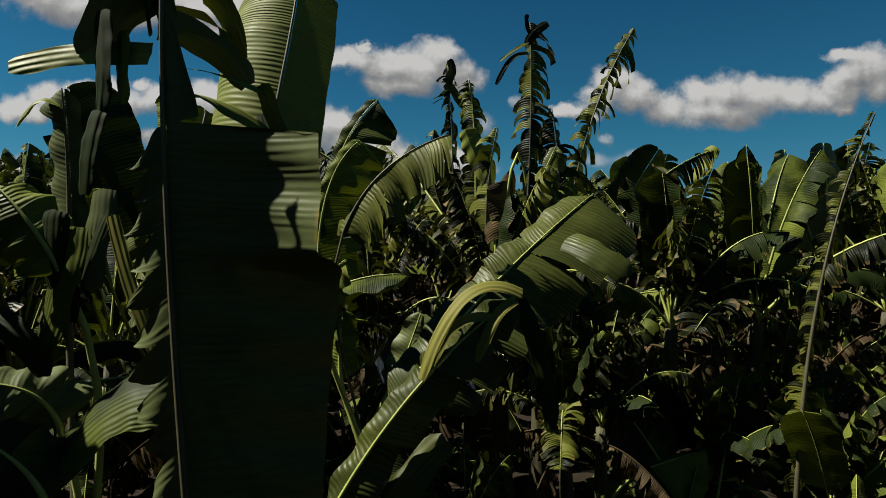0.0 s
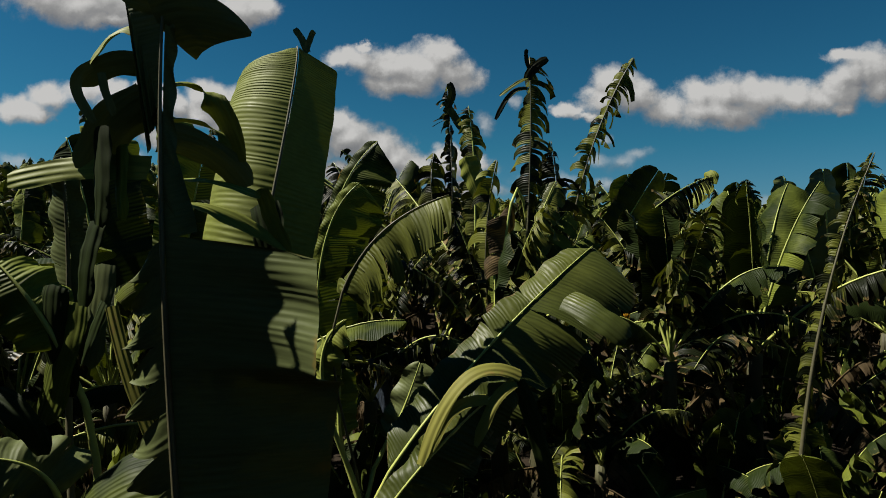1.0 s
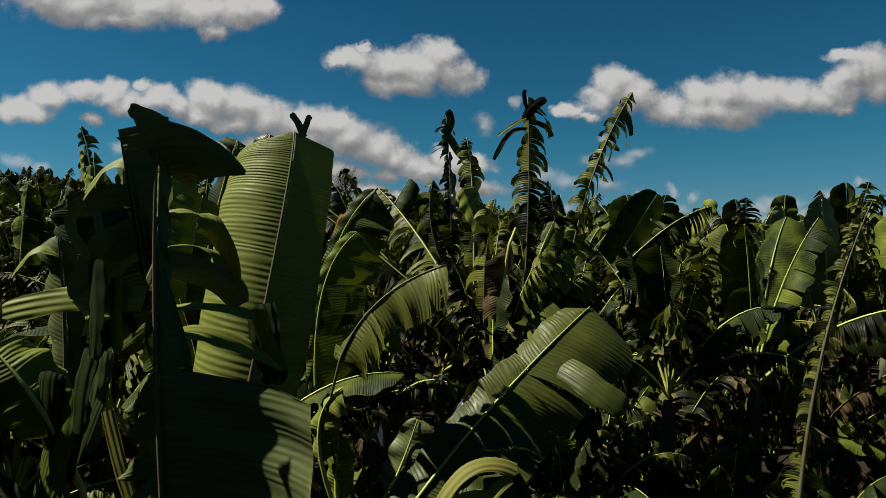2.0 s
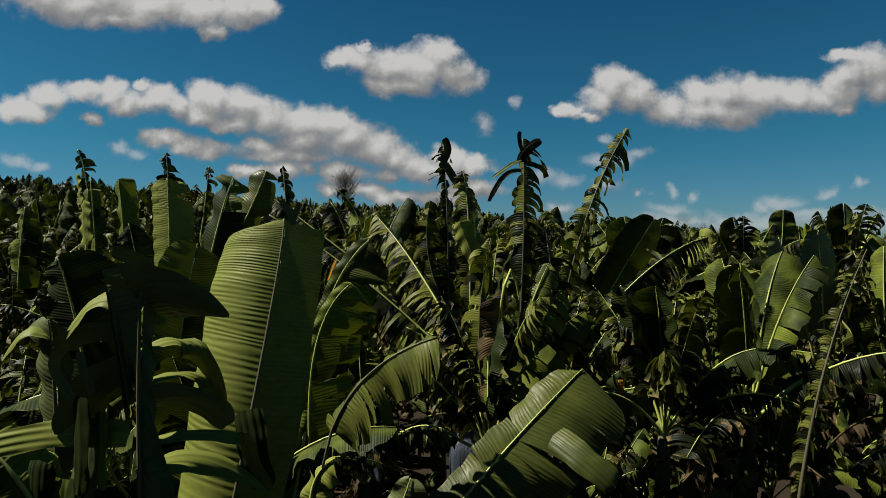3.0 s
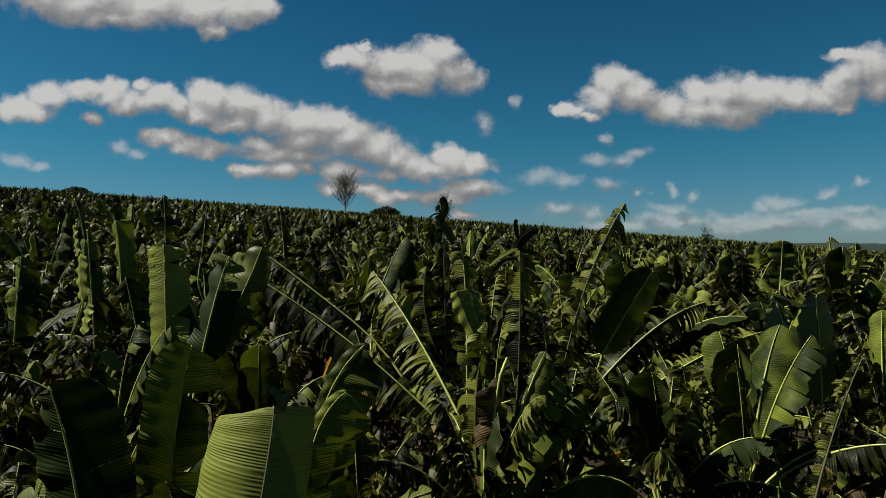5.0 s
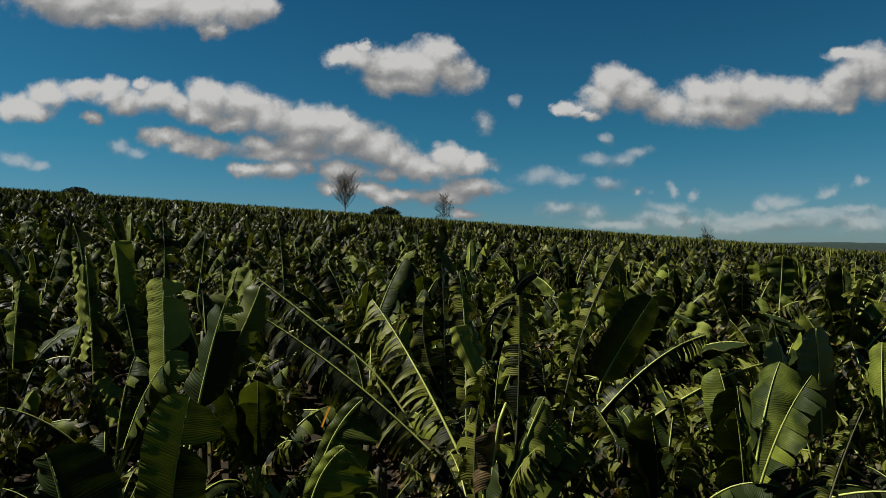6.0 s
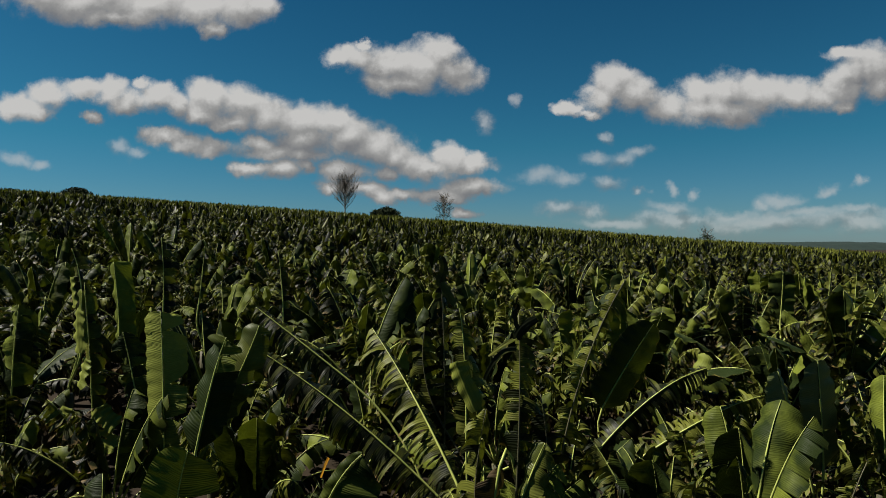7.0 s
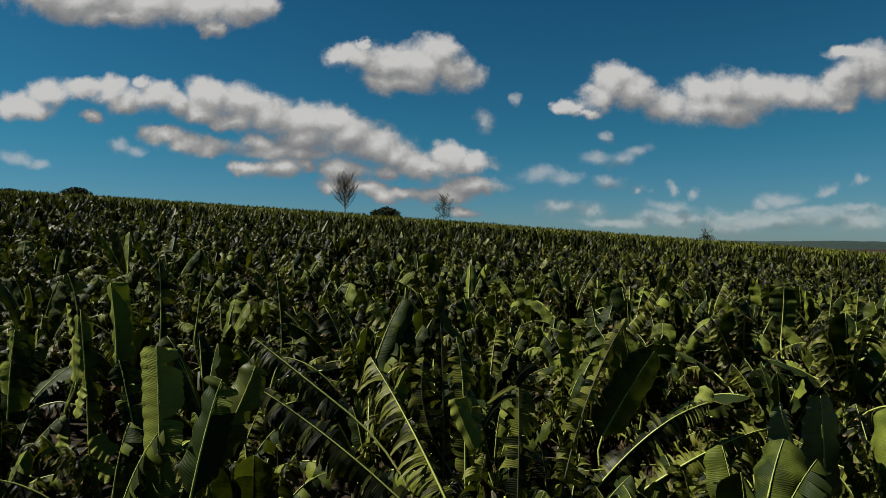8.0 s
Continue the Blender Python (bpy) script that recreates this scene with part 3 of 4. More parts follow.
hero_plant("banana plant with ragged shaded leaves and one lit flap", -1.45, 2.35, 0.7, [
    strip((-0.968, 2.120, 1.758), (-1.162, 2.100, 1.725), (-1.357, 2.080, 1.548), (-0.4, -0.7, 0.65), 0.125, look="green", bow=20),
    ((-1.645, 2.600, 2.243), (-1.636, 2.580, 2.598), (-1.611, 2.500, 2.965), (-0.2, -1, 0.15), dict(width=.25, fold=(10, -20), curl=(70, 20), tears=((.35, .8), ()), hang=.05, share=(1, .25), rib="dull_shade", look="shade", wobble=2)),
    strip((-1.639, 2.550, 2.885), (-1.710, 2.500, 2.920), (-1.813, 2.500, 2.806), (-0.3, -0.5, 1), 0.05, look="sunny", bow=30),
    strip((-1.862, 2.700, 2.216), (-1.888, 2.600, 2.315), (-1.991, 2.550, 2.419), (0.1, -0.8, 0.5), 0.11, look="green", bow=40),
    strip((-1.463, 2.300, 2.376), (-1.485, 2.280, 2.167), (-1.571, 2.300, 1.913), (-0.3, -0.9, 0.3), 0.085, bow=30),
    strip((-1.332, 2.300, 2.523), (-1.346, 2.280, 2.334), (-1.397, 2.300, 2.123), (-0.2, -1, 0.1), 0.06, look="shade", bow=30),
    strip((-1.699, 2.200, 2.030), (-1.564, 2.180, 1.953), (-1.499, 2.200, 1.808), (-0.2, -0.7, 0.7), 0.05, bow=20),
    ((-1.570, 2.400, 1.565), (-1.644, 2.350, 1.699), (-1.799, 2.300, 1.754), (0.1, -0.7, 0.7), dict(width=.2, fold=0, curl=40, tears=(1, 2), hang=.3, look="shade")),
    ((-1.491, 2.300, 2.189), (-1.603, 2.280, 2.383), (-1.743, 2.300, 2.527), (0.2, -0.8, 0.6), dict(width=.16, fold=0, curl=50, tears=(0, 0), hang=.05, look="green")),
    ((-1.355, 2.000, 1.430), (-1.437, 2.000, 1.541), (-1.584, 2.000, 1.642), (-0.2, -0.6, 0.8), dict(width=.15, fold=5, curl=40, tears=(1, 1), hang=.05, look="green")),
    strip((-1.522, 2.300, 2.442), (-1.519, 2.280, 2.278), (-1.471, 2.300, 1.999), (-0.2, -0.9, 0.3), 0.07, bow=40),
    strip((-1.148, 2.000, 2.401), (-1.194, 2.000, 2.291), (-1.231, 2.000, 2.181), (-0.3, -0.8, 0.5), 0.04, bow=30, shape="wedge"),
])

hero_plant("large banana plant with one broad sunlit leaf", -0.8, 2.6, 0.9, [
    ((-0.815, 2.05, 1.70), (-0.619, 2.250, 2.915), (-0.578, 2.360, 3.387), (-0.02, -1, 0.36), dict(width=.40, fold=(16, -60), curl=(74, -8), tears=((), ()), hang=0, rows=60, cols=9, ripple=0.004, edge=([(0, .5), (.2, .8), (.5, .95), (.75, .88), (.86, .78), (.93, .64), (.975, .48), (1, .26)], [(0, .45), (.3, .6), (.6, .54), (.97, .52), (1, .44)]), slant=(4, 3), rib="dull_shade", r0=.012, wobble=1, look="sunny")),
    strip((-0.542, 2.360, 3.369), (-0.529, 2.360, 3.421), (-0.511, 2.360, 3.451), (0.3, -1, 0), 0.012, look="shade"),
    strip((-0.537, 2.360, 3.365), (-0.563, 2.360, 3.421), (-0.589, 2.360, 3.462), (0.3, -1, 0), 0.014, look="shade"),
    strip((-0.759, 4.500, 3.174), (-0.793, 4.500, 3.097), (-0.819, 4.500, 3.019), (-0.3, -1, 0.3), 0.011, look="orange", label="orange dying leaf scrap"),
    strip((-0.596, 1.950, 2.737), (-0.565, 1.930, 2.607), (-0.548, 1.950, 2.471), (-0.2, -0.9, 0.35), 0.055, look="green", bow=20),
    ((-0.870, 4.150, 2.281), (-0.727, 4.150, 2.925), (-0.457, 4.150, 3.324), (0.05, -0.9, 0.42), dict(width=.33, fold=(20, -8), curl=(50, 30), tears=((), (.3, .42, .62)), hang=.04, share=(.22, 1), look="green", spread=6, r0=.014, slant=20, strip_reach=(.85, 1.0), taper=(.05, .2))),
    ((-0.854, 4.050, 1.801), (-0.815, 4.050, 2.588), (-0.570, 4.050, 3.019), (0.05, -0.9, 0.42), dict(width=.33, fold=(20, -8), curl=(50, 30), tears=((), (.22, .3, .38, .5, .56)), hang=.05, share=(.2, 1), look="green", spread=8, r0=.014, slant=20, strip_reach=(.85, 1.0), taper=(.1, .4))),
])

hero_plant("banana plant with drooping frayed leaf over the shade", -0.4, 3, 1.3, [
    ((-0.491, 2.900, 2.357), (-0.293, 2.880, 2.655), (0.032, 2.850, 2.834), (-0.1, -0.6, 1), dict(width=0.27, fold=-18, curl=30, tears=(9, 9), hang=.8, rib="dull_shade", r0=.009, look="olive", taper=(.0, .25), spread=8, strip_reach=(.75, 1.05), shoulder=.9)),
    ((-0.588, 2.950, 1.836), (-0.584, 2.930, 2.074), (-0.476, 2.900, 2.222), (-0.4, -0.7, 0.7), dict(width=0.1, fold=0, curl=50, tears=(2, 2), hang=.3, look="sunny")),
    ((-0.518, 3.000, 1.612), (-0.525, 3.000, 1.764), (-0.511, 3.000, 1.963), (-0.2, -1, 0.2), dict(width=0.09, fold=-10, curl=40, tears=(1, 1), hang=.1, look="green")),
])

hero_plant("banana plant with long torn leaf and yellow strips", -0.35, 2.9, 0.4, [
    ((-0.253, 2.800, 1.503), (0.211, 2.970, 2.050), (0.843, 3.300, 2.584), (-0.1, -0.6, 0.8), dict(width=0.40, fold=(15, -6), curl=(30, 35), tears=((.5, .56, .72), (.2, .33, .45, .53, .57, .7, .85)), hang=.06, spread=7, share=(.4, 1), shoulder=.86, look="olive", taper=(.02, .2), strip_reach=(.85, 1.0), slant=24, r0=.013)),
    strip((0.612, 2.950, 2.327), (0.743, 2.800, 2.258), (0.867, 2.750, 2.153), (0.0, -0.9, 0.4), 0.07, look="olive", bow=30),
    strip((0.665, 3.200, 2.037), (0.783, 3.180, 1.962), (0.882, 3.150, 1.829), (-0.1, -0.8, 0.4), 0.08, bow=40, shape="wedge"),
    strip((0.285, 2.100, 2.127), (0.081, 2.060, 2.121), (-0.076, 2.020, 1.838), (-0.3, -0.7, 0.8), 0.028, look="yellow", bow=15, label="yellow dying leaf strip"),
    strip((0.192, 2.080, 2.049), (0.047, 2.040, 2.024), (-0.043, 2.020, 1.881), (-0.3, -0.7, 0.8), 0.024, look="yellow", bow=15, label="yellow dying leaf strip"),
    strip((0.263, 2.090, 2.108), (0.189, 2.050, 2.052), (0.114, 2.040, 1.897), (-0.3, -0.8, 0.5), 0.022, look="yellow", bow=15, label="yellow dying leaf strip"),
    strip((0.265, 2.100, 2.107), (0.350, 2.090, 1.887), (0.383, 2.080, 1.648), (-0.1, -1, 0.3), 0.032, bow=25),
    ((-0.317, 3.500, 1.439), (-0.232, 3.500, 1.608), (-0.131, 3.500, 1.894), (-0.2, -0.9, 0.3), dict(width=.19, fold=(5, 5), curl=25, tears=((), ()), hang=0, share=(.6, 1), look="shade", shoulder=.5)),
    ((-0.399, 1.980, 1.354), (-0.095, 2.020, 1.799), (0.271, 2.100, 2.123), (-0.15, -0.75, 0.65), dict(width=.13, fold=(10, -5), curl=(30, 35), tears=((.55, .75), (.3, .48, .6, .8)), hang=.06, spread=8, share=(.55, 1), look="olive", taper=(.05, .3), slant=24, r0=.009)),
    strip((-0.181, 2.000, 1.403), (-0.109, 2.020, 1.501), (0.012, 2.050, 1.618), (-0.1, -0.9, 0.5), 0.06, look="olive", bow=30),
])

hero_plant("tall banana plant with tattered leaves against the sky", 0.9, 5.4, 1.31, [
    ((1.121, 5.800, 1.823), (1.398, 5.800, 3.327), (1.880, 5.800, 4.438), (0.45, -0.8, 0.4), dict(width=.3, fold=(-30, -15), curl=(50, 60), tears=(36, 42), hang=.6, spread=18, taper=(.4, .85), strip_reach=(.45, 1.2), share=(.55, 1), shoulder=.93, look="tatter", rib="dull_shade")),
    ((0.582, 5.000, 1.022), (0.725, 5.000, 2.802), (0.738, 5.000, 4.191), (-0.1, -1, 0.1), dict(width=.34, fold=(-25, 5), curl=(80, 75), tears=(40, 46), hang=.42, spread=18, taper=(.4, .85), strip_reach=(.55, 1.1), share=(.7, .8), shoulder=.95, slant=(4, -4), look="tatter", rib="dull_shade")),
    ((0.717, 5.100, 1.291), (0.985, 5.100, 2.371), (0.935, 5.100, 3.497), (0.3, -1, 0.1), dict(width=.30, fold=-10, curl=70, tears=(34, 36), hang=.55, spread=22, taper=(.2, .6), strip_reach=(.5, 1.1), look="tatter", rib="dull_shade")),
    ((0.569, 5.100, 1.291), (0.376, 5.150, 2.273), (0.479, 5.200, 3.346), (0.3, -1, 0.1), dict(width=.30, fold=-10, curl=60, tears=(28, 30), hang=.55, spread=22, taper=(.3, .8), strip_reach=(.5, 1.1), look="tatter", rib="dull_shade")),
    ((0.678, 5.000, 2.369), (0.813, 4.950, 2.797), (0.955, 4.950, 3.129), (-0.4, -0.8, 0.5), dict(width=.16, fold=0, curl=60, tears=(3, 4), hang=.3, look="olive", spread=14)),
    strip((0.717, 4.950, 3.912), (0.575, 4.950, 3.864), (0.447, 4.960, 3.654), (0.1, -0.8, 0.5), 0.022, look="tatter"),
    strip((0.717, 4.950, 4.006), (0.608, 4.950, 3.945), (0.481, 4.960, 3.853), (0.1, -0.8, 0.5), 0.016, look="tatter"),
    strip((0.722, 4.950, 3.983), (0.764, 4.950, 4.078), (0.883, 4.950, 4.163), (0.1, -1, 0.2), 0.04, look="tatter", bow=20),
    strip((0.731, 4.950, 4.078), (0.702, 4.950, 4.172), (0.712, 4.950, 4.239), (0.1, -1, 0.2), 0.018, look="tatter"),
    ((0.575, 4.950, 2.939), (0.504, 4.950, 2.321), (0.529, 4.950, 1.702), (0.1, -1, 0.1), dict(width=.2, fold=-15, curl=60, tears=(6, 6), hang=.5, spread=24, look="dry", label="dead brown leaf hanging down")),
    ((0.114, 7.400, 2.047), (0.114, 7.400, 3.398), (0.057, 7.400, 4.589), (0.4, -1, 0.1), dict(width=.34, fold=-15, curl=60, tears=(34, 36), hang=.55, spread=22, taper=(.3, .8), strip_reach=(.4, 1.1), share=(.5, 1), shoulder=.9, look="tatter", rib="dull_shade")),
    ((0.220, 7.400, 2.332), (-0.100, 7.400, 3.043), (-0.114, 7.400, 3.752), (-0.4, -1, 0.1), dict(width=.34, fold=-10, curl=50, tears=(18, 20), hang=.55, spread=20, taper=(.1, .5), look="tatter", rib="dull_shade")),
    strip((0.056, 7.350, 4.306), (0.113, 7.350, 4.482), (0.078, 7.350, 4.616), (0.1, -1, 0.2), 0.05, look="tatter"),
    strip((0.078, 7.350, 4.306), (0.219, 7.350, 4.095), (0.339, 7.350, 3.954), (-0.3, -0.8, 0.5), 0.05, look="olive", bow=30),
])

hero_plant("banana plant with a smooth upright leaf", 2.6, 8.2, 1.24, [
    ((2.328, 8.3, 2.476), (2.646, 8.3, 3.035), (3.043, 8.3, 3.657), (0.4, -1, 0.1), dict(width=.33, fold=5, curl=20, tears=(0, 1), hang=0.05, wobble=2, slant=20, shoulder=.6)),
    ((1.302, 6.7, 1.693), (2.234, 6.7, 2.853), (3.082, 6.7, 3.381), (0.2, -0.7, 0.7), dict(width=.3, fold=-15, curl=40, tears=(54, 54), hang=.5, look="tatter", taper=(.25, .7))),
    ((2.335, 7.0, 2.184), (3.209, 7.0, 2.723), (3.894, 7.0, 2.992), (0.2, -0.7, 0.7), dict(width=.3, fold=-15, curl=40, tears=(54, 54), hang=.6, look="tatter", taper=(.25, .7))),
])

hero_plant("banana plant with one long frayed midrib in shade", 2.75, 4.3, 0.4, [
    ((2.492, 4.15, 0.497), (2.673, 4.175, 2.015), (3.076, 4.2, 3.254), (0.1, -1, 0.1), dict(width=.3, fold=-25, curl=50, tears=(58, 58), hang=.75, spread=20, look="tatter", taper=(.4, .9), strip_reach=(.3, .95), share=(.6, 1), r0=.026, rib="dull_shade")),
])

hero_plant("banana plant with two upright dark green leaves", 4.4, 6.9, 1.08, [
    ((4.394, 6.7, 2.209), (4.372, 6.7, 2.789), (4.324, 6.7, 3.458), (0.45, -1, 0.05), dict(width=.33, fold=5, curl=15, tears=(1, 1), hang=0, wobble=2, look="shade", slant=22, shoulder=.5)),
    ((4.17, 6.6, 2.217), (3.977, 6.6, 2.852), (3.816, 6.6, 3.372), (0.7, -1, -0.1), dict(width=.3, fold=(5, -10), curl=25, tears=(1, 1), hang=0, wobble=2, look="shade", slant=22, shoulder=.5)),
    ((4.007, 6.978, 1.533), (3.738, 6.978, 2.135), (3.436, 6.978, 2.669), (0.3, -0.6, 0.8), dict(width=.28, fold=5, curl=25, tears=(8, 8), hang=.3)),
    ((2.934, 6.578, 1.848), (2.587, 6.578, 2.163), (2.242, 6.578, 2.446), (0.1, -0.6, 0.8), dict(width=.28, fold=5, curl=25, tears=(8, 8), hang=.3)),
])

hero_plant("banana plant with smooth green leaves and pale midribs", -2, 4.5, 0.84, [
    ((-2.017, 4.500, 1.757), (-1.895, 4.400, 2.653), (-1.733, 4.300, 3.295), (0.1, -1, 0.25), dict(width=.28, fold=(8, 12), curl=(15, 30), tears=(1, 2), hang=.04, wobble=2, look="green", slant=22, shoulder=.55, r0=.016)),
    ((-1.982, 3.420, 2.305), (-2.072, 3.420, 2.830), (-2.168, 3.400, 3.215), (0.05, -1, 0.2), dict(width=.31, fold=(-12, -4), curl=(25, 20), tears=(2, 1), hang=.05, wobble=2, look="green", slant=20, shoulder=.5, r0=.014)),
    ((-2.186, 5.500, 2.843), (-2.028, 5.500, 3.517), (-1.898, 5.500, 3.920), (0.25, -1, 0.3), dict(width=.22, fold=(-35, 5), curl=30, tears=(2, 3), hang=.08, look="green", slant=22, r0=.016)),
    ((-2.197, 5.700, 2.917), (-1.873, 5.700, 3.498), (-1.657, 5.700, 4.002), (0.35, -0.9, 0.4), dict(width=.2, fold=(-20, 0), curl=35, tears=(1, 4), hang=.12, look="olive", slant=22, r0=.014)),
])

hero_plant("banana plant with broad grey-green leaf and curled strips", -3.0, 6.6, 1.4, [
    ((-2.983, 6.578, 1.848), (-2.99, 6.578, 3.106), (-3.017, 6.578, 4.033), (-0.3, -1, 0.4), dict(width=.27, fold=4, curl=22, tears=(0, 4), hang=.06, shoulder=.9, look="sunny", wobble=1)),
    ((-3.36, 8.078, 1.944), (-3.126, 8.078, 2.563), (-2.838, 8.078, 3.273), (-0.1, -1, 0.3), dict(width=.27, fold=-5, curl=30, tears=(4, 8), hang=.3)),
])

hero_plant("banana plant with tall thin leaves behind", -5.6, 8.9, 1.52, [
    ((-6.451, 8.978, 1.968), (-6.409, 8.978, 3.0), (-6.318, 8.978, 3.857), (-0.1, -1, 0.3), dict(width=.27, fold=-5, curl=30, tears=(4, 8), hang=.3)),
    ((-4.029, 8.078, 2.408), (-4.126, 8.078, 2.988), (-4.254, 8.078, 3.582), (-0.1, -1, 0.3), dict(width=.27, fold=-5, curl=30, tears=(9, 8), hang=.3)),
])

hero_plant("banana plant with long arching feathered leaves", 0, 6.9, 1.49, [
    ((0.275, 6.350, 2.152), (-0.270, 7.000, 3.020), (-0.834, 7.800, 3.674), (0.25, -0.75, 0.6), dict(width=.42, fold=-12, curl=35, tears=(56, 50), hang=.6, look="tatter", taper=(.2, .6), share=(1, .45), shoulder=.9, r0=.022)),
    ((0.369, 6.000, 1.885), (-0.700, 6.200, 2.846), (-1.861, 6.400, 3.622), (0.1, -0.6, 0.8), dict(width=.34, fold=-10, curl=40, tears=(56, 56), hang=.6, look="tatter", taper=(.2, .6), r0=.02)),
    ((-1.013, 7.300, 3.064), (-1.810, 7.400, 3.665), (-2.260, 7.500, 3.978), (0.1, -0.6, 0.8), dict(width=.28, fold=-10, curl=40, tears=(36, 36), hang=.6, look="tatter", taper=(.3, .7), r0=.018)),
    ((0.442, 6.600, 2.865), (0.358, 6.700, 3.526), (0.259, 6.800, 4.104), (0.4, -0.9, 0.2), dict(width=.2, fold=(-30, 10), curl=50, tears=(10, 9), hang=.3, look="olive", taper=(.1, .5), share=(.5, 1))),
])

hero_plant("young banana sucker with broad whole leaves", 2.5, 4.9, 0.4, [
    ((2.179, 4.7, 0.191), (2.34, 4.85, 0.686), (2.522, 5.0, 1.176), (0.4, -1, 0.05), dict(width=.3, fold=5, curl=15, tears=(1, 2), hang=0.05)),
    ((1.978, 4.5, 0.15), (1.639, 4.65, 0.708), (1.414, 4.8, 1.036), (0.3, -1, 0.25), dict(width=.26, fold=-15, curl=15, tears=(0, 1), hang=0.05)),
    ((1.088, 5.0, 0.805), (1.136, 5.0, 1.07), (1.256, 5.0, 1.35), (0.4, -1, 0.05), dict(width=.15, fold=5, curl=15, tears=(0, 0), hang=0)),
    ((2.612, 4.4, 0.326), (2.735, 4.5, 0.716), (2.838, 4.6, 1.168), (0.4, -1, 0.05), dict(width=.32, fold=5, curl=15, tears=(1, 2), hang=0.05)),
    ((3.038, 4.4, 0.07), (3.163, 4.4, 0.411), (3.289, 4.4, 0.751), (0.4, -0.8, 0.3), dict(width=.3, fold=5, curl=25, tears=(2, 2), hang=0.1)),
    ((1.255, 4.4, 0.326), (1.5, 4.5, 0.542), (2.065, 4.6, 0.68), (-0.1, -0.6, 0.8), dict(width=.28, fold=5, curl=35, tears=(2, 2), hang=0.1)),
])

hero_plant("tall banana plant with a fan-like frayed top leaf", -4.75, 10.3, 2.53, [
    ((-4.735, 10.215, 3.386), (-4.713, 10.215, 4.17), (-4.75, 10.215, 4.895), (0.1, -1, 0.1), dict(width=.32, fold=-10, curl=60, tears=(13, 11), hang=.35, look="tatter", taper=(.1, .6), spread=30, strip_reach=(.35, 1.0), share=(.8, 1))),
    ((-5.591, 10.415, 2.977), (-5.608, 10.415, 3.677), (-5.685, 10.415, 4.457), (-0.1, -1, 0.3), dict(width=.28, fold=-25, curl=35, tears=(0, 0), hang=0, shoulder=.92)),
])

hero_plant("tall banana plant with a dark frayed leaf on top", -5.6, 9.0, 2.6, [
    ((-5.274, 8.815, 3.363), (-5.271, 8.815, 4.125), (-5.412, 8.815, 4.716), (0.1, -1, 0.1), dict(width=.3, fold=-10, curl=60, tears=(13, 11), hang=.35, look="tatter", taper=(.1, .6), spread=30, strip_reach=(.35, 1.0), share=(.8, 1))),
    ((-5.153, 8.615, 3.292), (-5.151, 8.615, 3.664), (-5.133, 8.615, 4.102), (-0.3, -1, 0.4), dict(width=.19, fold=-10, curl=30, tears=(0, 0), hang=0, shoulder=.95)),
])

hero_plant("tall banana plant with frayed spear leaf", -4.3, 10.9, 2.9, [
    ((-4.395, 10.815, 3.463), (-4.311, 10.815, 4.086), (-4.247, 10.815, 4.729), (0.3, -1, 0.1), dict(width=.26, fold=-10, curl=60, tears=(13, 11), hang=.35, look="tatter", taper=(.1, .6), spread=30, strip_reach=(.35, 1.0), share=(.8, 1))),
])

hero_plant("banana plant with a ladder-like frayed leaf", -2.8, 10.1, 2.8, [
    ((-2.592, 10.015, 3.395), (-2.611, 10.015, 3.972), (-2.677, 10.015, 4.644), (-0.2, -1, 0.1), dict(width=.26, fold=-10, curl=70, tears=(13, 11), hang=.35, look="tatter", taper=(.1, .6), spread=30, strip_reach=(.35, 1.0), share=(.8, 1))),
    ((-1.294, 10.015, 3.395), (-1.438, 10.015, 3.876), (-1.726, 10.015, 4.212), (-0.2, -1, 0.1), dict(width=.26, fold=-10, curl=70, tears=(13, 11), hang=.35, look="tatter", taper=(.1, .6), spread=30, strip_reach=(.35, 1.0), share=(.8, 1))),
])

hero_plant("banana plant with upright leaf over the far rows", 8.0, 13.8, 2.53, [
    ((8.097, 14.002, 2.979), (8.135, 14.002, 3.518), (8.16, 14.002, 4.123), (-0.2, -1, 0.1), dict(width=.3, fold=5, curl=20, tears=(1, 1), hang=.05)),
    ((9.173, 14.002, 2.979), (9.238, 14.002, 3.518), (9.303, 14.002, 4.217), (-0.2, -1, 0.1), dict(width=.3, fold=-10, curl=70, tears=(13, 11), hang=.35, look="tatter", taper=(.1, .6), spread=30, strip_reach=(.35, 1.0), share=(.8, 1))),
    ((9.846, 14.002, 2.979), (9.871, 14.002, 3.518), (9.909, 14.002, 4.083), (-0.2, -1, 0.1), dict(width=.3, fold=-10, curl=70, tears=(13, 11), hang=.35, look="tatter", taper=(.1, .6), spread=30, strip_reach=(.35, 1.0), share=(.8, 1))),
])

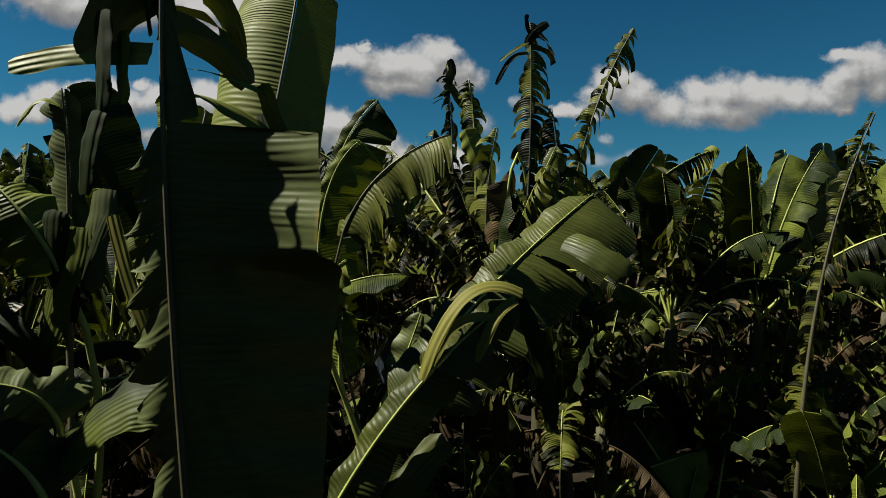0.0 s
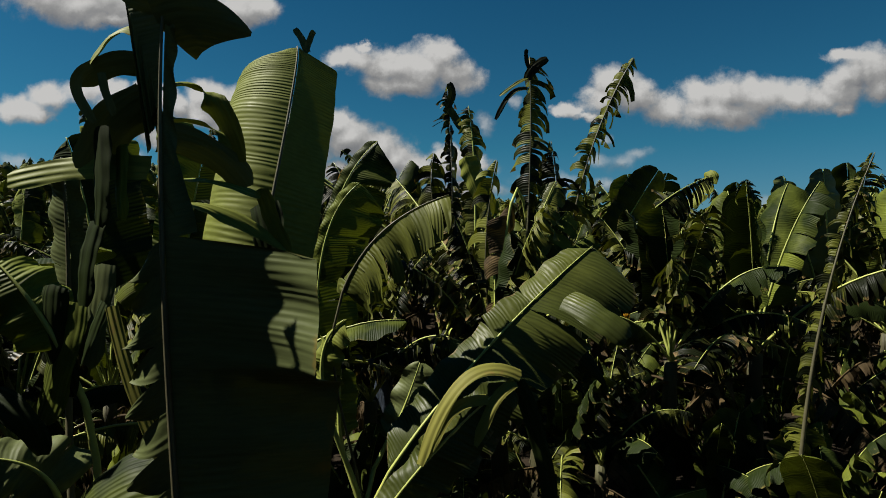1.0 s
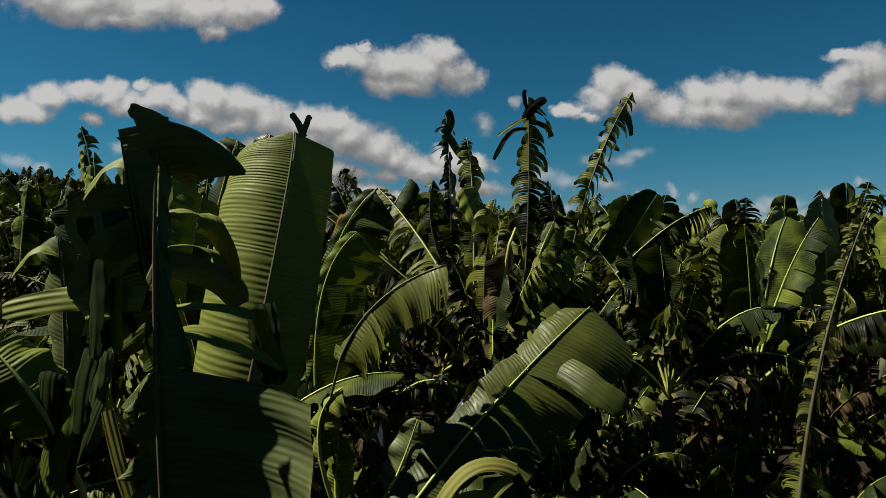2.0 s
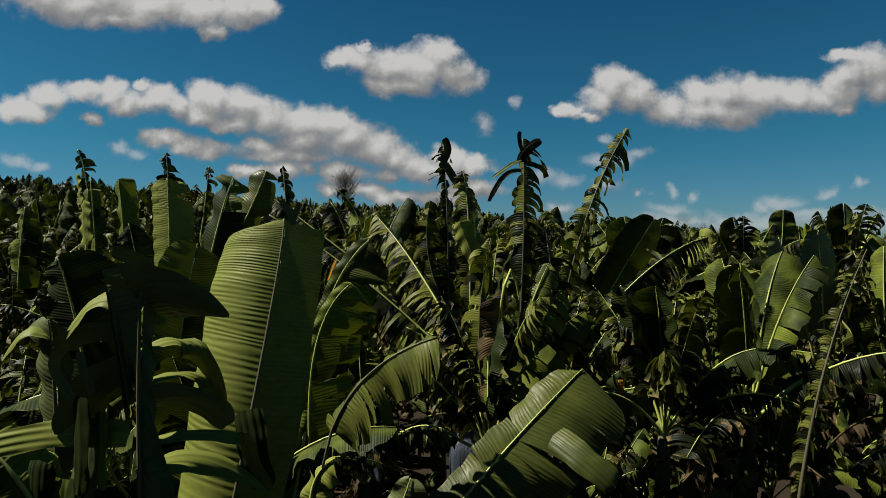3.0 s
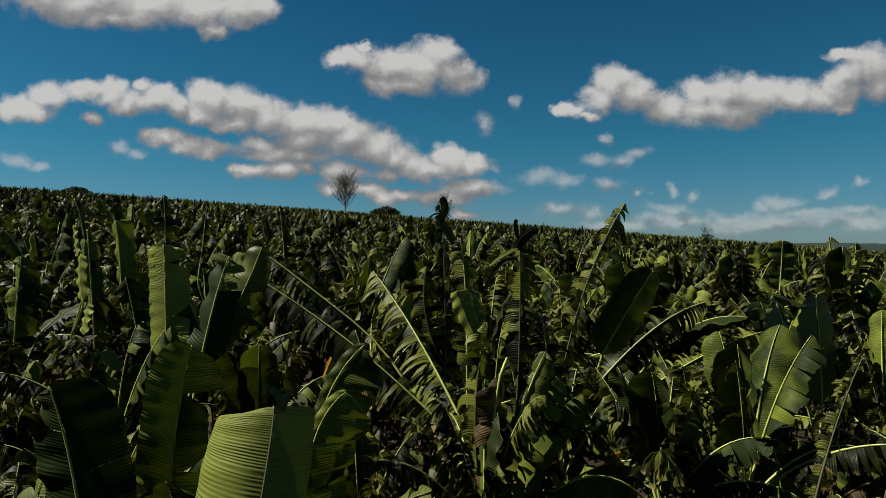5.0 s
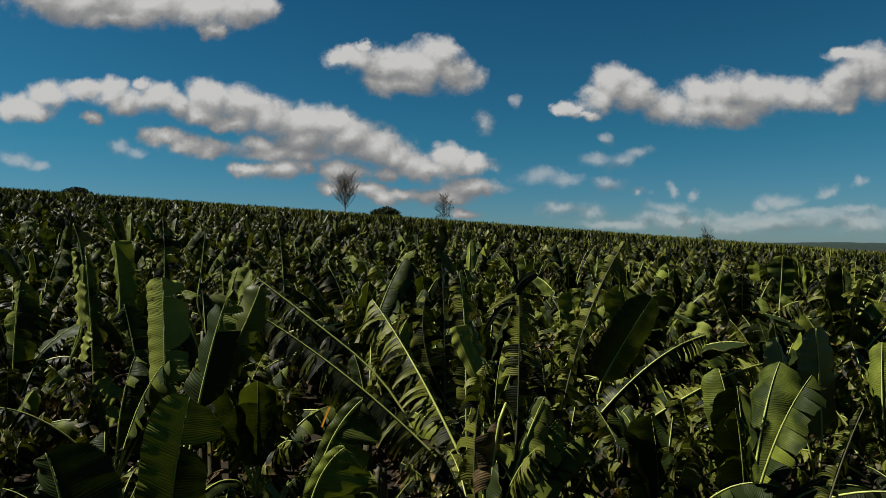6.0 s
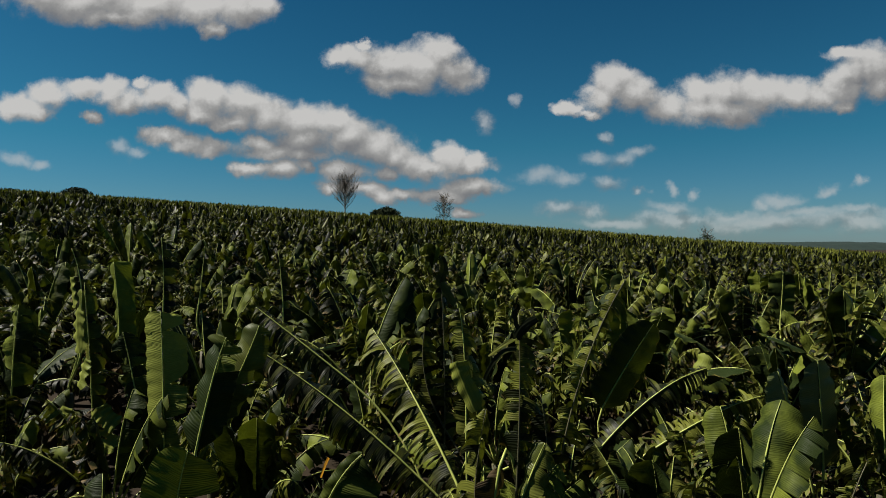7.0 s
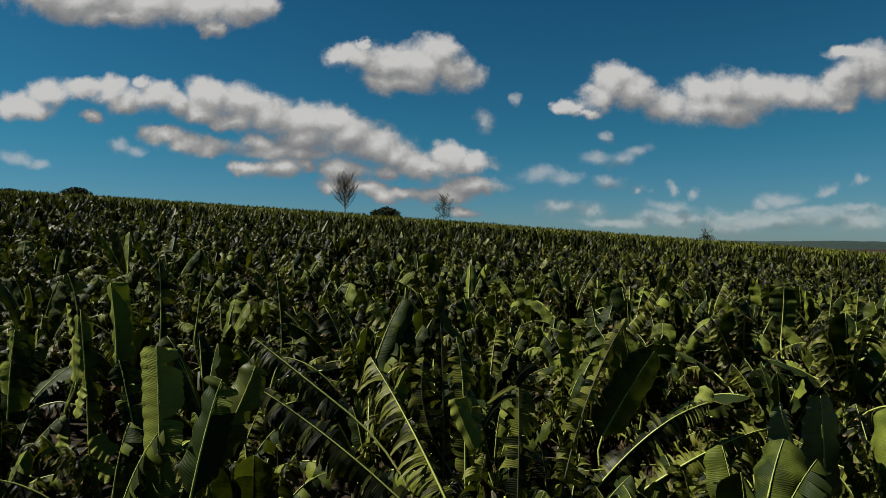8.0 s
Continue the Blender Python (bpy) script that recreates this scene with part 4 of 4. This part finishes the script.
hero_plant("banana plant with broken curled leaf flaps", -4.5, 8.3, 0.95, [
    ((-4.793, 8.278, 1.396), (-4.802, 8.278, 2.665), (-4.896, 8.278, 4.246), (-0.2, -1, 0.2), dict(width=.2, fold=-10, curl=60, tears=(14, 14), hang=.3, look="tatter", taper=(.3, .7))),
    ((-4.868, 8.078, 3.913), (-4.885, 8.078, 3.643), (-4.856, 8.078, 3.296), (-0.5, -0.7, 0.8), dict(width=.15, fold=-5, curl=12, tears=(0, 0), hang=0, r0=0, part="leaf_strip", shape="strip", look="sunny")),
    ((-4.78, 8.078, 3.242), (-4.812, 8.078, 3.065), (-4.875, 8.078, 2.833), (-0.5, -0.7, 0.8), dict(width=.15, fold=-5, curl=12, tears=(0, 0), hang=0, r0=0, part="leaf_strip", shape="strip", look="sunny")),
    ((-5.076, 8.078, 2.578), (-5.062, 8.078, 2.369), (-5.033, 8.078, 2.137), (-0.5, -0.7, 0.8), dict(width=.18, fold=-5, curl=12, tears=(0, 0), hang=0, r0=0, part="leaf_strip", shape="strip", look="sunny")),
    ((-4.57, 7.978, 2.575), (-4.457, 7.978, 2.438), (-4.305, 7.978, 2.323), (-0.5, -0.7, 0.8), dict(width=.14, fold=-5, curl=15, tears=(0, 0), hang=0, r0=0, part="leaf_strip", shape="strip", look="sunny")),
    ((-4.61, 7.978, 2.3), (-4.481, 7.978, 2.148), (-4.314, 7.978, 2.056), (-0.5, -0.7, 0.8), dict(width=.14, fold=-5, curl=15, tears=(0, 0), hang=0, r0=0, part="leaf_strip", shape="strip", look="sunny")),
    ((-5.227, 8.478, 4.314), (-5.204, 8.478, 4.112), (-5.181, 8.478, 3.869), (-0.75, -0.7, 0.5), dict(width=.1, fold=-5, curl=12, tears=(0, 0), hang=0, r0=0, part="leaf_strip", shape="strip", look="sunny")),
])

hero_plant("banana plant with a curled yellow-green flap", 0.4, 6.4, 1.7, [
    ((0.353, 6.378, 2.548), (0.335, 6.378, 3.522), (0.274, 6.378, 4.099), (0.2, -1, 0.2), dict(width=.2, fold=-10, curl=60, tears=(16, 16), hang=.4, look="tatter", taper=(.3, .7))),
    ((0.235, 6.278, 3.542), (0.307, 6.278, 3.351), (0.451, 6.278, 3.016), (-0.5, -0.7, 0.8), dict(width=.12, fold=-5, curl=35, tears=(0, 1), hang=0, r0=0, part="leaf_strip", shape="strip", look="sunny")),
    ((2.903, 6.978, 3.069), (3.081, 6.978, 3.269), (3.2, 6.978, 3.482), (-0.7, -0.8, 0.5), dict(width=.12, fold=-5, curl=45, tears=(0, 2), hang=0, r0=0, part="leaf_strip", shape="strip", look="sunny")),
    ((1.907, 6.102, 1.888), (1.913, 6.102, 1.776), (1.914, 6.102, 1.658), (-0.3, -1, 0.3), dict(width=.032, fold=0, curl=10, tears=(0, 0), hang=0, r0=0, part="leaf_strip", shape="strip", look="orange", label="orange dying leaf scrap")),
    ((6.437, 12.078, 2.145), (6.272, 12.078, 2.839), (6.096, 12.078, 3.556), (0.1, -1, 0.3), dict(width=.36, fold=-5, curl=35, tears=(0, 2), hang=0.05)),
])

HERO_SPOTS = [(-1.45, 2.35), (-0.8, 1.75), (-0.8, 2.6), (-0.4, 3.0), (-0.2, 3.4), (0.9, 5.4), (2.6, 8.2), (2.75, 4.3), (4.4, 6.9), (-2.0, 4.5), (-3.0, 6.6), (-5.6, 8.9), (0.0, 6.9), (2.5, 4.9), (-4.75, 10.3), (-5.6, 9.0), (-4.3, 10.9), (-2.8, 10.1), (8.0, 13.8), (-4.5, 8.3), (0.4, 6.4)]


def bunch_cover(x, y, top, length, radius, seed):
    """A polythene bag drawn over a hanging bunch, tied at the neck, on a stalk bent down from the plant's crown."""
    rnd = random.Random(seed)
    z = float(land(np.array(x), np.array(y)))
    here = np.array((x, y + 0.3, z))
    root = new("bunch_cover")
    root.location = (x, y, top)
    tagged(root, "pale blue polythene cover over a hanging banana bunch", "bunch cover", "bunch covers")
    verts, faces, sides, rings = [], [], 22, 12
    for i in range(rings):
        s = i / (rings - 1)
        r = radius * (0.18 + 0.82 * min(1.0, s / 0.3) ** 0.6) * (1 - 0.12 * max(0, s - 0.7))
        for k in range(sides):
            a = 2 * math.pi * k / sides
            rr = r * (1 + 0.06 * math.sin(5 * a + 3 * s) + rnd.uniform(-0.03, 0.03))
            verts.append((rr * math.cos(a), rr * math.sin(a), -length * s))
    for i in range(rings - 1):
        for k in range(sides):
            a, b = i * sides + k, i * sides + (k + 1) % sides
            faces.append((a, b, b + sides, a + sides))
    part("bag", verts, faces, BAG, root)
    line = curve((0, 0.3, 0.35), (0, 0.12, 0.42), (0, 0, -0.1), 10)
    v, f = rib(line, 0.035, 0.025, 6)
    part("stalk", v, f, STEM, root)
    hero_plant("banana plant carrying a covered bunch", x, y + 0.38, top + 0.45, [], "banana plants close by")


bunch_cover(0.32, 6.1, 1.42, 0.8, 0.20, 3)
bunch_cover(-0.57, 6.0, 1.62, 0.7, 0.14, 4)


# ---- the field of plants, row by row ----
def build_field():
    protos = [plant_prototype(s) for s in range(11, 21)]
    rnd = random.Random(5)
    spots = []
    for row in range(-3, 14):
        for col in range(-14, 15):
            x = col * 1.75 + (row % 2) * 0.87 + rnd.uniform(-0.4, 0.4)
            y = row * 1.6 + 0.4 + rnd.uniform(-0.35, 0.35)
            if abs(x) > 0.80 * max(y, 0) + 4.5 or (y < 0 and math.hypot(x, y) < 2.6):
                continue
            size = rnd.uniform(0.86, 1.06)
            inside = abs(x) < 0.80 * y + 1.6
            if inside and y < 9.5:
                if y < 3.4 or any(math.hypot(x - a, y - b) < 0.5 for a, b in HERO_SPOTS):
                    continue
                size = rnd.uniform(0.64, 0.74) if y < 5.5 else rnd.uniform(0.75, 0.86)
            elif math.hypot(x, y) < 2.3 or any(math.hypot(x - a, y - b) < 0.9 for a, b in HERO_SPOTS):
                continue
            spots.append((x, y, size))
    spots += [(1.2, 4.5, 0.50), (2.0, 5.3, 0.84), (0.5, 4.8, 0.78), (3.0, 5.7, 0.84), (-1.5, 4.1, 0.72), (-2.7, 3.7, 0.72), (-2.7, 0.5, 1.08), (-3.4, 1.7, 1.05), (-3.0, -0.7, 1.0), (-3.1, 2.8, 0.84), (0.9, 4.2, 0.58)]
    place_all(protos, spots, rnd)
    shoots = [sucker_prototype(s) for s in range(31, 36)]
    taken = []
    for _ in range(900):
        x, y = rnd.uniform(-7, 7), rnd.uniform(1.6, 8.5)
        if abs(x) > 0.8 * y + 0.8 or len(taken) >= 64 or any(math.hypot(x - a[0], y - a[1]) < 0.55 for a in taken):
            continue
        taken.append((x, y, 0.42 if 0.8 < x < 2.2 and y < 4.6 else rnd.uniform(0.45, 0.6) if y < 2.5 else rnd.uniform(0.55, 0.7) if y < 3.6 else rnd.uniform(0.62, 0.85) if y < 4.8 else rnd.uniform(0.75, 1.05)))
    place_all(shoots, taken, rnd)


def place_all(protos, spots, rnd):
    """Sets the prototypes and copies of them on the spots, each turned its own way."""
    used = set()
    for i, (x, y, size) in enumerate(spots):
        k = i if i < len(protos) else rnd.randrange(len(protos))
        m = pose(x, y, float(land(np.array(x), np.array(y))), rnd.uniform(-4, 4), rnd.uniform(-4, 4), rnd.uniform(0, 360)) @ Matrix.Scale(size, 4)
        if k in used:
            copy_thing(protos[k], m)
        else:
            protos[k].matrix_basis = m
            used.add(k)


build_field()


def mid_stand(name, near, far, step, label, seed):
    """Banana plants of the middle distance: six whole plants of torn leaves, set out row by row in one mesh."""
    rnd = np.random.default_rng(seed)
    kinds = []
    for k in range(6):
        r = random.Random(100 + k)
        V, Q, U = [], [], []
        turn = r.uniform(0, 6.28)
        for kind in ("spear", "spear", "high", "high", "high", "high", "high", "arch", "arch", "arch", "low", "low"):
            full, line, face, L = wild_leaf(r, kind)
            spec, torn = wild_specs(r, kind)
            spec["tears"] = tuple(min(c, 22) for c in spec["tears"])
            v, f, u = blade(line[::2], face, rows=8, cols=2, **spec)
            turn += 2.4 + r.uniform(-0.4, 0.4)
            c, n = math.cos(turn), math.sin(turn)
            v = np.asarray(v) @ np.array(((c, n, 0), (-n, c, 0), (0, 0, 1))) + np.array((0, 0, 1.85))
            Q.append(np.asarray(f) + sum(len(a) for a in V))
            V.append(v)
            U.append(np.asarray(u))
        kinds.append((np.concatenate(V), np.concatenate(Q), np.concatenate(U)))
    V, Q, U, count = [], [], [], 0
    for y0 in np.arange(near, far, step):
        half = 0.82 * y0 + 6
        for x0 in np.arange(-half, half, step):
            x, y = x0 + rnd.uniform(-0.45, 0.45) * step, y0 + rnd.uniform(-0.45, 0.45) * step
            v, q, u = kinds[rnd.integers(6)]
            a, size = rnd.uniform(0, 6.28), rnd.uniform(0.85, 1.08)
            c, n = math.cos(a) * size, math.sin(a) * size
            V.append(v @ np.array(((c, n, 0), (-n, c, 0), (0, 0, size))) + np.array((x, y, float(land(np.array(x), np.array(y))))))
            Q.append(q + count)
            U.append(u)
            count += len(v)
    sheet(name, np.concatenate(V), np.concatenate(Q), np.concatenate(U), label)


def sheet(name, v, f, u, label):
    me = bpy.data.meshes.new(name)
    me.vertices.add(len(v))
    me.vertices.foreach_set("co", v.ravel())
    me.loops.add(f.size)
    me.loops.foreach_set("vertex_index", f.ravel().astype(np.int32))
    me.polygons.add(len(f))
    me.polygons.foreach_set("loop_start", np.arange(0, f.size, 4, dtype=np.int32))
    me.uv_layers.new(name="UVMap").data.foreach_set("uv", u[f.ravel()].astype(np.float32).ravel())
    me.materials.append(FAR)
    me.update()
    me.validate()
    tagged(new(name, me), label, "banana plants", kind="stuff")


def far_stand(name, near, far, step, count, segs, label, seed):
    """Banana plants too far and too many to count, as one mesh of real leaves."""
    rnd = np.random.default_rng(seed)
    ys = np.arange(near, far, step)
    pts = []
    for y in ys:
        half = 0.84 * y + 10
        xs = np.arange(-half, half, step)
        pts.append(np.stack([xs + rnd.uniform(-0.5, 0.5, len(xs)) * step, y + rnd.uniform(-0.5, 0.5, len(xs)) * step], -1))
    pts = np.concatenate(pts)
    pts = pts[np.hypot(pts[:, 0] * 0.3, pts[:, 1]) < far]
    n = len(pts) * count
    root = np.repeat(pts, count, 0)
    size = np.repeat(rnd.uniform(0.85, 1.12, len(pts)), count)
    base = land(root[:, 0], root[:, 1]) + 1.75 * size
    turn, el = rnd.uniform(0, 2 * np.pi, n), np.radians(84 - 60 * rnd.uniform(0, 1, n) ** 1.6)
    L, bend, W = rnd.uniform(1.5, 2.2, n) * size, rnd.uniform(0.05, 0.6, n), rnd.uniform(0.08, 0.24, n) * size
    fold = np.radians(rnd.uniform(-35, 35, n))
    out = np.stack([np.cos(turn), np.sin(turn), 0 * turn], -1)
    side = np.stack([-np.sin(turn), np.cos(turn), 0 * turn], -1)
    o = np.stack([root[:, 0], root[:, 1], base], -1)
    verts, uvs = [], []
    for i in range(segs + 1):
        s = i / segs
        p = o + out * (np.cos(el) * L * (0.12 + 0.88 * s))[:, None]
        p[:, 2] += np.sin(el) * L * (0.12 + 0.88 * s) - bend * s * s
        w = W * (0.35, 1.0, 0.95, 0.8, 0.15)[round(s * 4)] * rnd.uniform(0.7, 1.1, n)
        for sgn in (-1, 0, 1):
            q = p + side * (sgn * w * np.cos(fold))[:, None] + out * (-abs(sgn) * w * np.sin(fold) * np.sin(el))[:, None]
            q[:, 2] += abs(sgn) * w * np.sin(fold) * np.cos(el) + abs(sgn) * rnd.uniform(-0.08, 0.04, n)
            verts.append(q)
            uvs.append(np.stack([s * L, np.full(n, abs(sgn) * 0.8)], -1))
    per = 3 * (segs + 1)
    v = np.stack(verts, 1).reshape(-1, 3)
    u = np.stack(uvs, 1).reshape(-1, 2)
    quad = np.array([(3 * i + j, 3 * i + j + 1, 3 * i + j + 4, 3 * i + j + 3) for i in range(segs) for j in (0, 1)])
    f = (np.arange(n)[:, None, None] * per + quad[None]).reshape(-1, 4)
    sheet(name, v, f, u, label)


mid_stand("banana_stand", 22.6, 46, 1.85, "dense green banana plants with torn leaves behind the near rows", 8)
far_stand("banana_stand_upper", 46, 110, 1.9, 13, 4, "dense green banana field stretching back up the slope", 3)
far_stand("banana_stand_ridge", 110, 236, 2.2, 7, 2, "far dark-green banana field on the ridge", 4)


TREE_BARE = (-38.0, 228.2, 15.7)
TREE_THIN = (0.3, 226.2, 11.9)
TREE_ROUND = (-22.8, 236.2, 7.3)
TREE_WEST = (-155.7, 250.2, 9.1)
TREE_EDGE = (-184.5, 250.2, 7.8)
TREE_FLAT = (104.0, 232.2, 6.0)

# ---- trees and hills on the skyline ----
def limb(start, way, length, radius, rnd, depth, store, forks, spread):
    """A tapered crooked limb that forks; adds tubes to store."""
    n = 4
    pts = [np.array(start)]
    d = unit(np.array(way, float))
    for i in range(n):
        d = unit(d + np.array((rnd.uniform(-1, 1), rnd.uniform(-1, 1), rnd.uniform(-0.3, 0.7))) * 0.16)
        pts.append(pts[-1] + d * length / n)
    v, f = rib(np.array(pts), radius, radius * 0.5, 5 if depth > 1 else 3)
    base = len(store[0])
    store[0].extend(v)
    store[1].extend([tuple(i + base for i in q) for q in f])
    if depth:
        for k in range(forks):
            at = pts[1 + k % n]
            e = unit(d + np.array((rnd.uniform(-1, 1), rnd.uniform(-1, 1), rnd.uniform(-0.2, 0.6))) * spread)
            limb(at, e, length * rnd.uniform(0.5, 0.75), max(radius * 0.55, 0.035), rnd, depth - 1, store, forks, spread)
    else:
        store[2].append(pts[-1])
        store[2].append(pts[-3])


def tree(label, x, y, height, seed, leaves, size, bark, leafmat, width=8.0, arms=20):
    """A tree on the ridge: trunk and forked limbs, and a crown of many small leaf clumps where it has leaves."""
    rnd = random.Random(seed)
    root = new("tree")
    root.location = (x, y, float(land(np.array(x), np.array(y))))
    tagged(root, label, "tree")
    store = ([], [], [])
    trunk = curve((0, 0, -0.3), (0.15, 0, height * 0.5), (0, 0.1, height * (0.92 if leaves < 2000 else 0.7)), 9)
    v, f = rib(trunk, height * 0.02, 0.04, 6)
    store[0].extend(v)
    store[1].extend(f)
    for i in range(arms):
        k = (0.28 + 0.66 * i / arms) if leaves < 2000 else 0.2 + 0.3 * i / arms
        a = 2.4 * i + rnd.uniform(-0.4, 0.4)
        reach = width * 0.42 * math.sin(math.pi * (0.18 + 0.72 * k)) * rnd.uniform(0.75, 1.1) * (1.0 if leaves < 2000 else 0.4)
        start = trunk[min(8, int(k * 8))] * (1, 1, 0) + np.array((0, 0, height * k))
        limb(start, (math.cos(a), math.sin(a), 0.75 + 0.8 * k), reach, height * 0.008, rnd, 2, store, 4, 0.75)
    part("trunk", store[0], store[1], bark, root, "grey bare trunk with fine forked limbs" if not leaves else "")
    if leaves:
        V, Q = [], []
        lumps = []
        for i in range(16):
            r, a = width * 0.36 * math.sqrt((i + 0.5) / 16), 2.4 * i + rnd.uniform(-0.3, 0.3)
            lr = rnd.uniform(0.13, 0.2) * width
            top = height * (0.98 - 0.42 * (r / (0.42 * width)) ** 2) * rnd.uniform(0.93, 1.0)
            lumps.append((r * math.cos(a), r * math.sin(a), top - lr * 0.6, lr))
            lumps.append((r * math.cos(a), r * math.sin(a), (top - lr * 0.6) * 0.55, lr))
        for _ in range(leaves):
            lx, ly, lz, lr = rnd.choice(lumps)
            d = unit(np.array([rnd.gauss(0, 1) for _ in range(3)])) * lr * rnd.uniform(0.55, 1.0)
            c = np.array((lx, ly, lz)) + d * np.array((1, 1, 0.6))
            if c[2] > height:
                continue
            a, b = unit(np.array([rnd.gauss(0, 1) for _ in range(3)])), unit(np.array([rnd.gauss(0, 1) for _ in range(3)]))
            k = len(V)
            h = size * rnd.uniform(0.4, 1.0)
            V.extend([c - a * h, c + b * h * 0.6, c + a * h, c - b * h * 0.5])
            Q.append((k, k + 1, k + 2, k + 3))
        part("crown", V, Q, leafmat, root, smooth_faces=False)
    return root


BARK = plain_material("pale_tree_bark", (0.10, 0.085, 0.065), (0.06, 0.05, 0.04), 1.5, bump=0.3)
CROWN = plain_material("dark_tree_foliage", (0.026, 0.034, 0.013), (0.010, 0.016, 0.007), 0.7, rough=0.8, spec=0.05)
tree("bare grey tree rising over the banana field ridge", *TREE_BARE, 41, 0, 0.2, BARK, CROWN, width=15.0, arms=44)
tree("thin brownish half-bare tree on the field ridge", *TREE_THIN, 44, 500, 0.3, BARK, CROWN, width=9.0, arms=26)
tree("low round dark-green tree on the field ridge", *TREE_ROUND, 45, 5200, 0.6, BARK, CROWN, width=14.0, arms=8)
tree("dark broad-crowned tree beyond the ridge", *TREE_WEST, 46, 5200, 0.6, BARK, CROWN, width=14.0, arms=8)
tree("dark rounded tree at the far field edge", *TREE_EDGE, 47, 5200, 0.6, BARK, CROWN, width=16.0, arms=8)
tree("flat-topped small tree showing over the field", *TREE_FLAT, 48, 900, 0.35, BARK, CROWN, width=8.0, arms=10)


def hills():
    """A low wooded range far off, beyond the falling plain."""
    V, Q = [], []
    xs = np.linspace(200, 3600, 120)
    for x in xs:
        top = 4 + 16 * (0.5 + 0.5 * noise.noise(Vector((x * 0.0021, 3.1, 0)))) + 3 * noise.noise(Vector((x * 0.013, 0, 0)))
        for y, z in ((3000, -45), (3150, top * 0.6 - 12), (3300, top), (3600, -45)):
            V.append((x, y, z))
    for i in range(len(xs) - 1):
        for j in range(3):
            a = i * 4 + j
            Q.append((a, a + 4, a + 5, a + 1))
    tagged(link_mesh("backdrop", V, Q, HILL), "low blue-green wooded hills on the horizon", "hills", kind="structure")


hills()
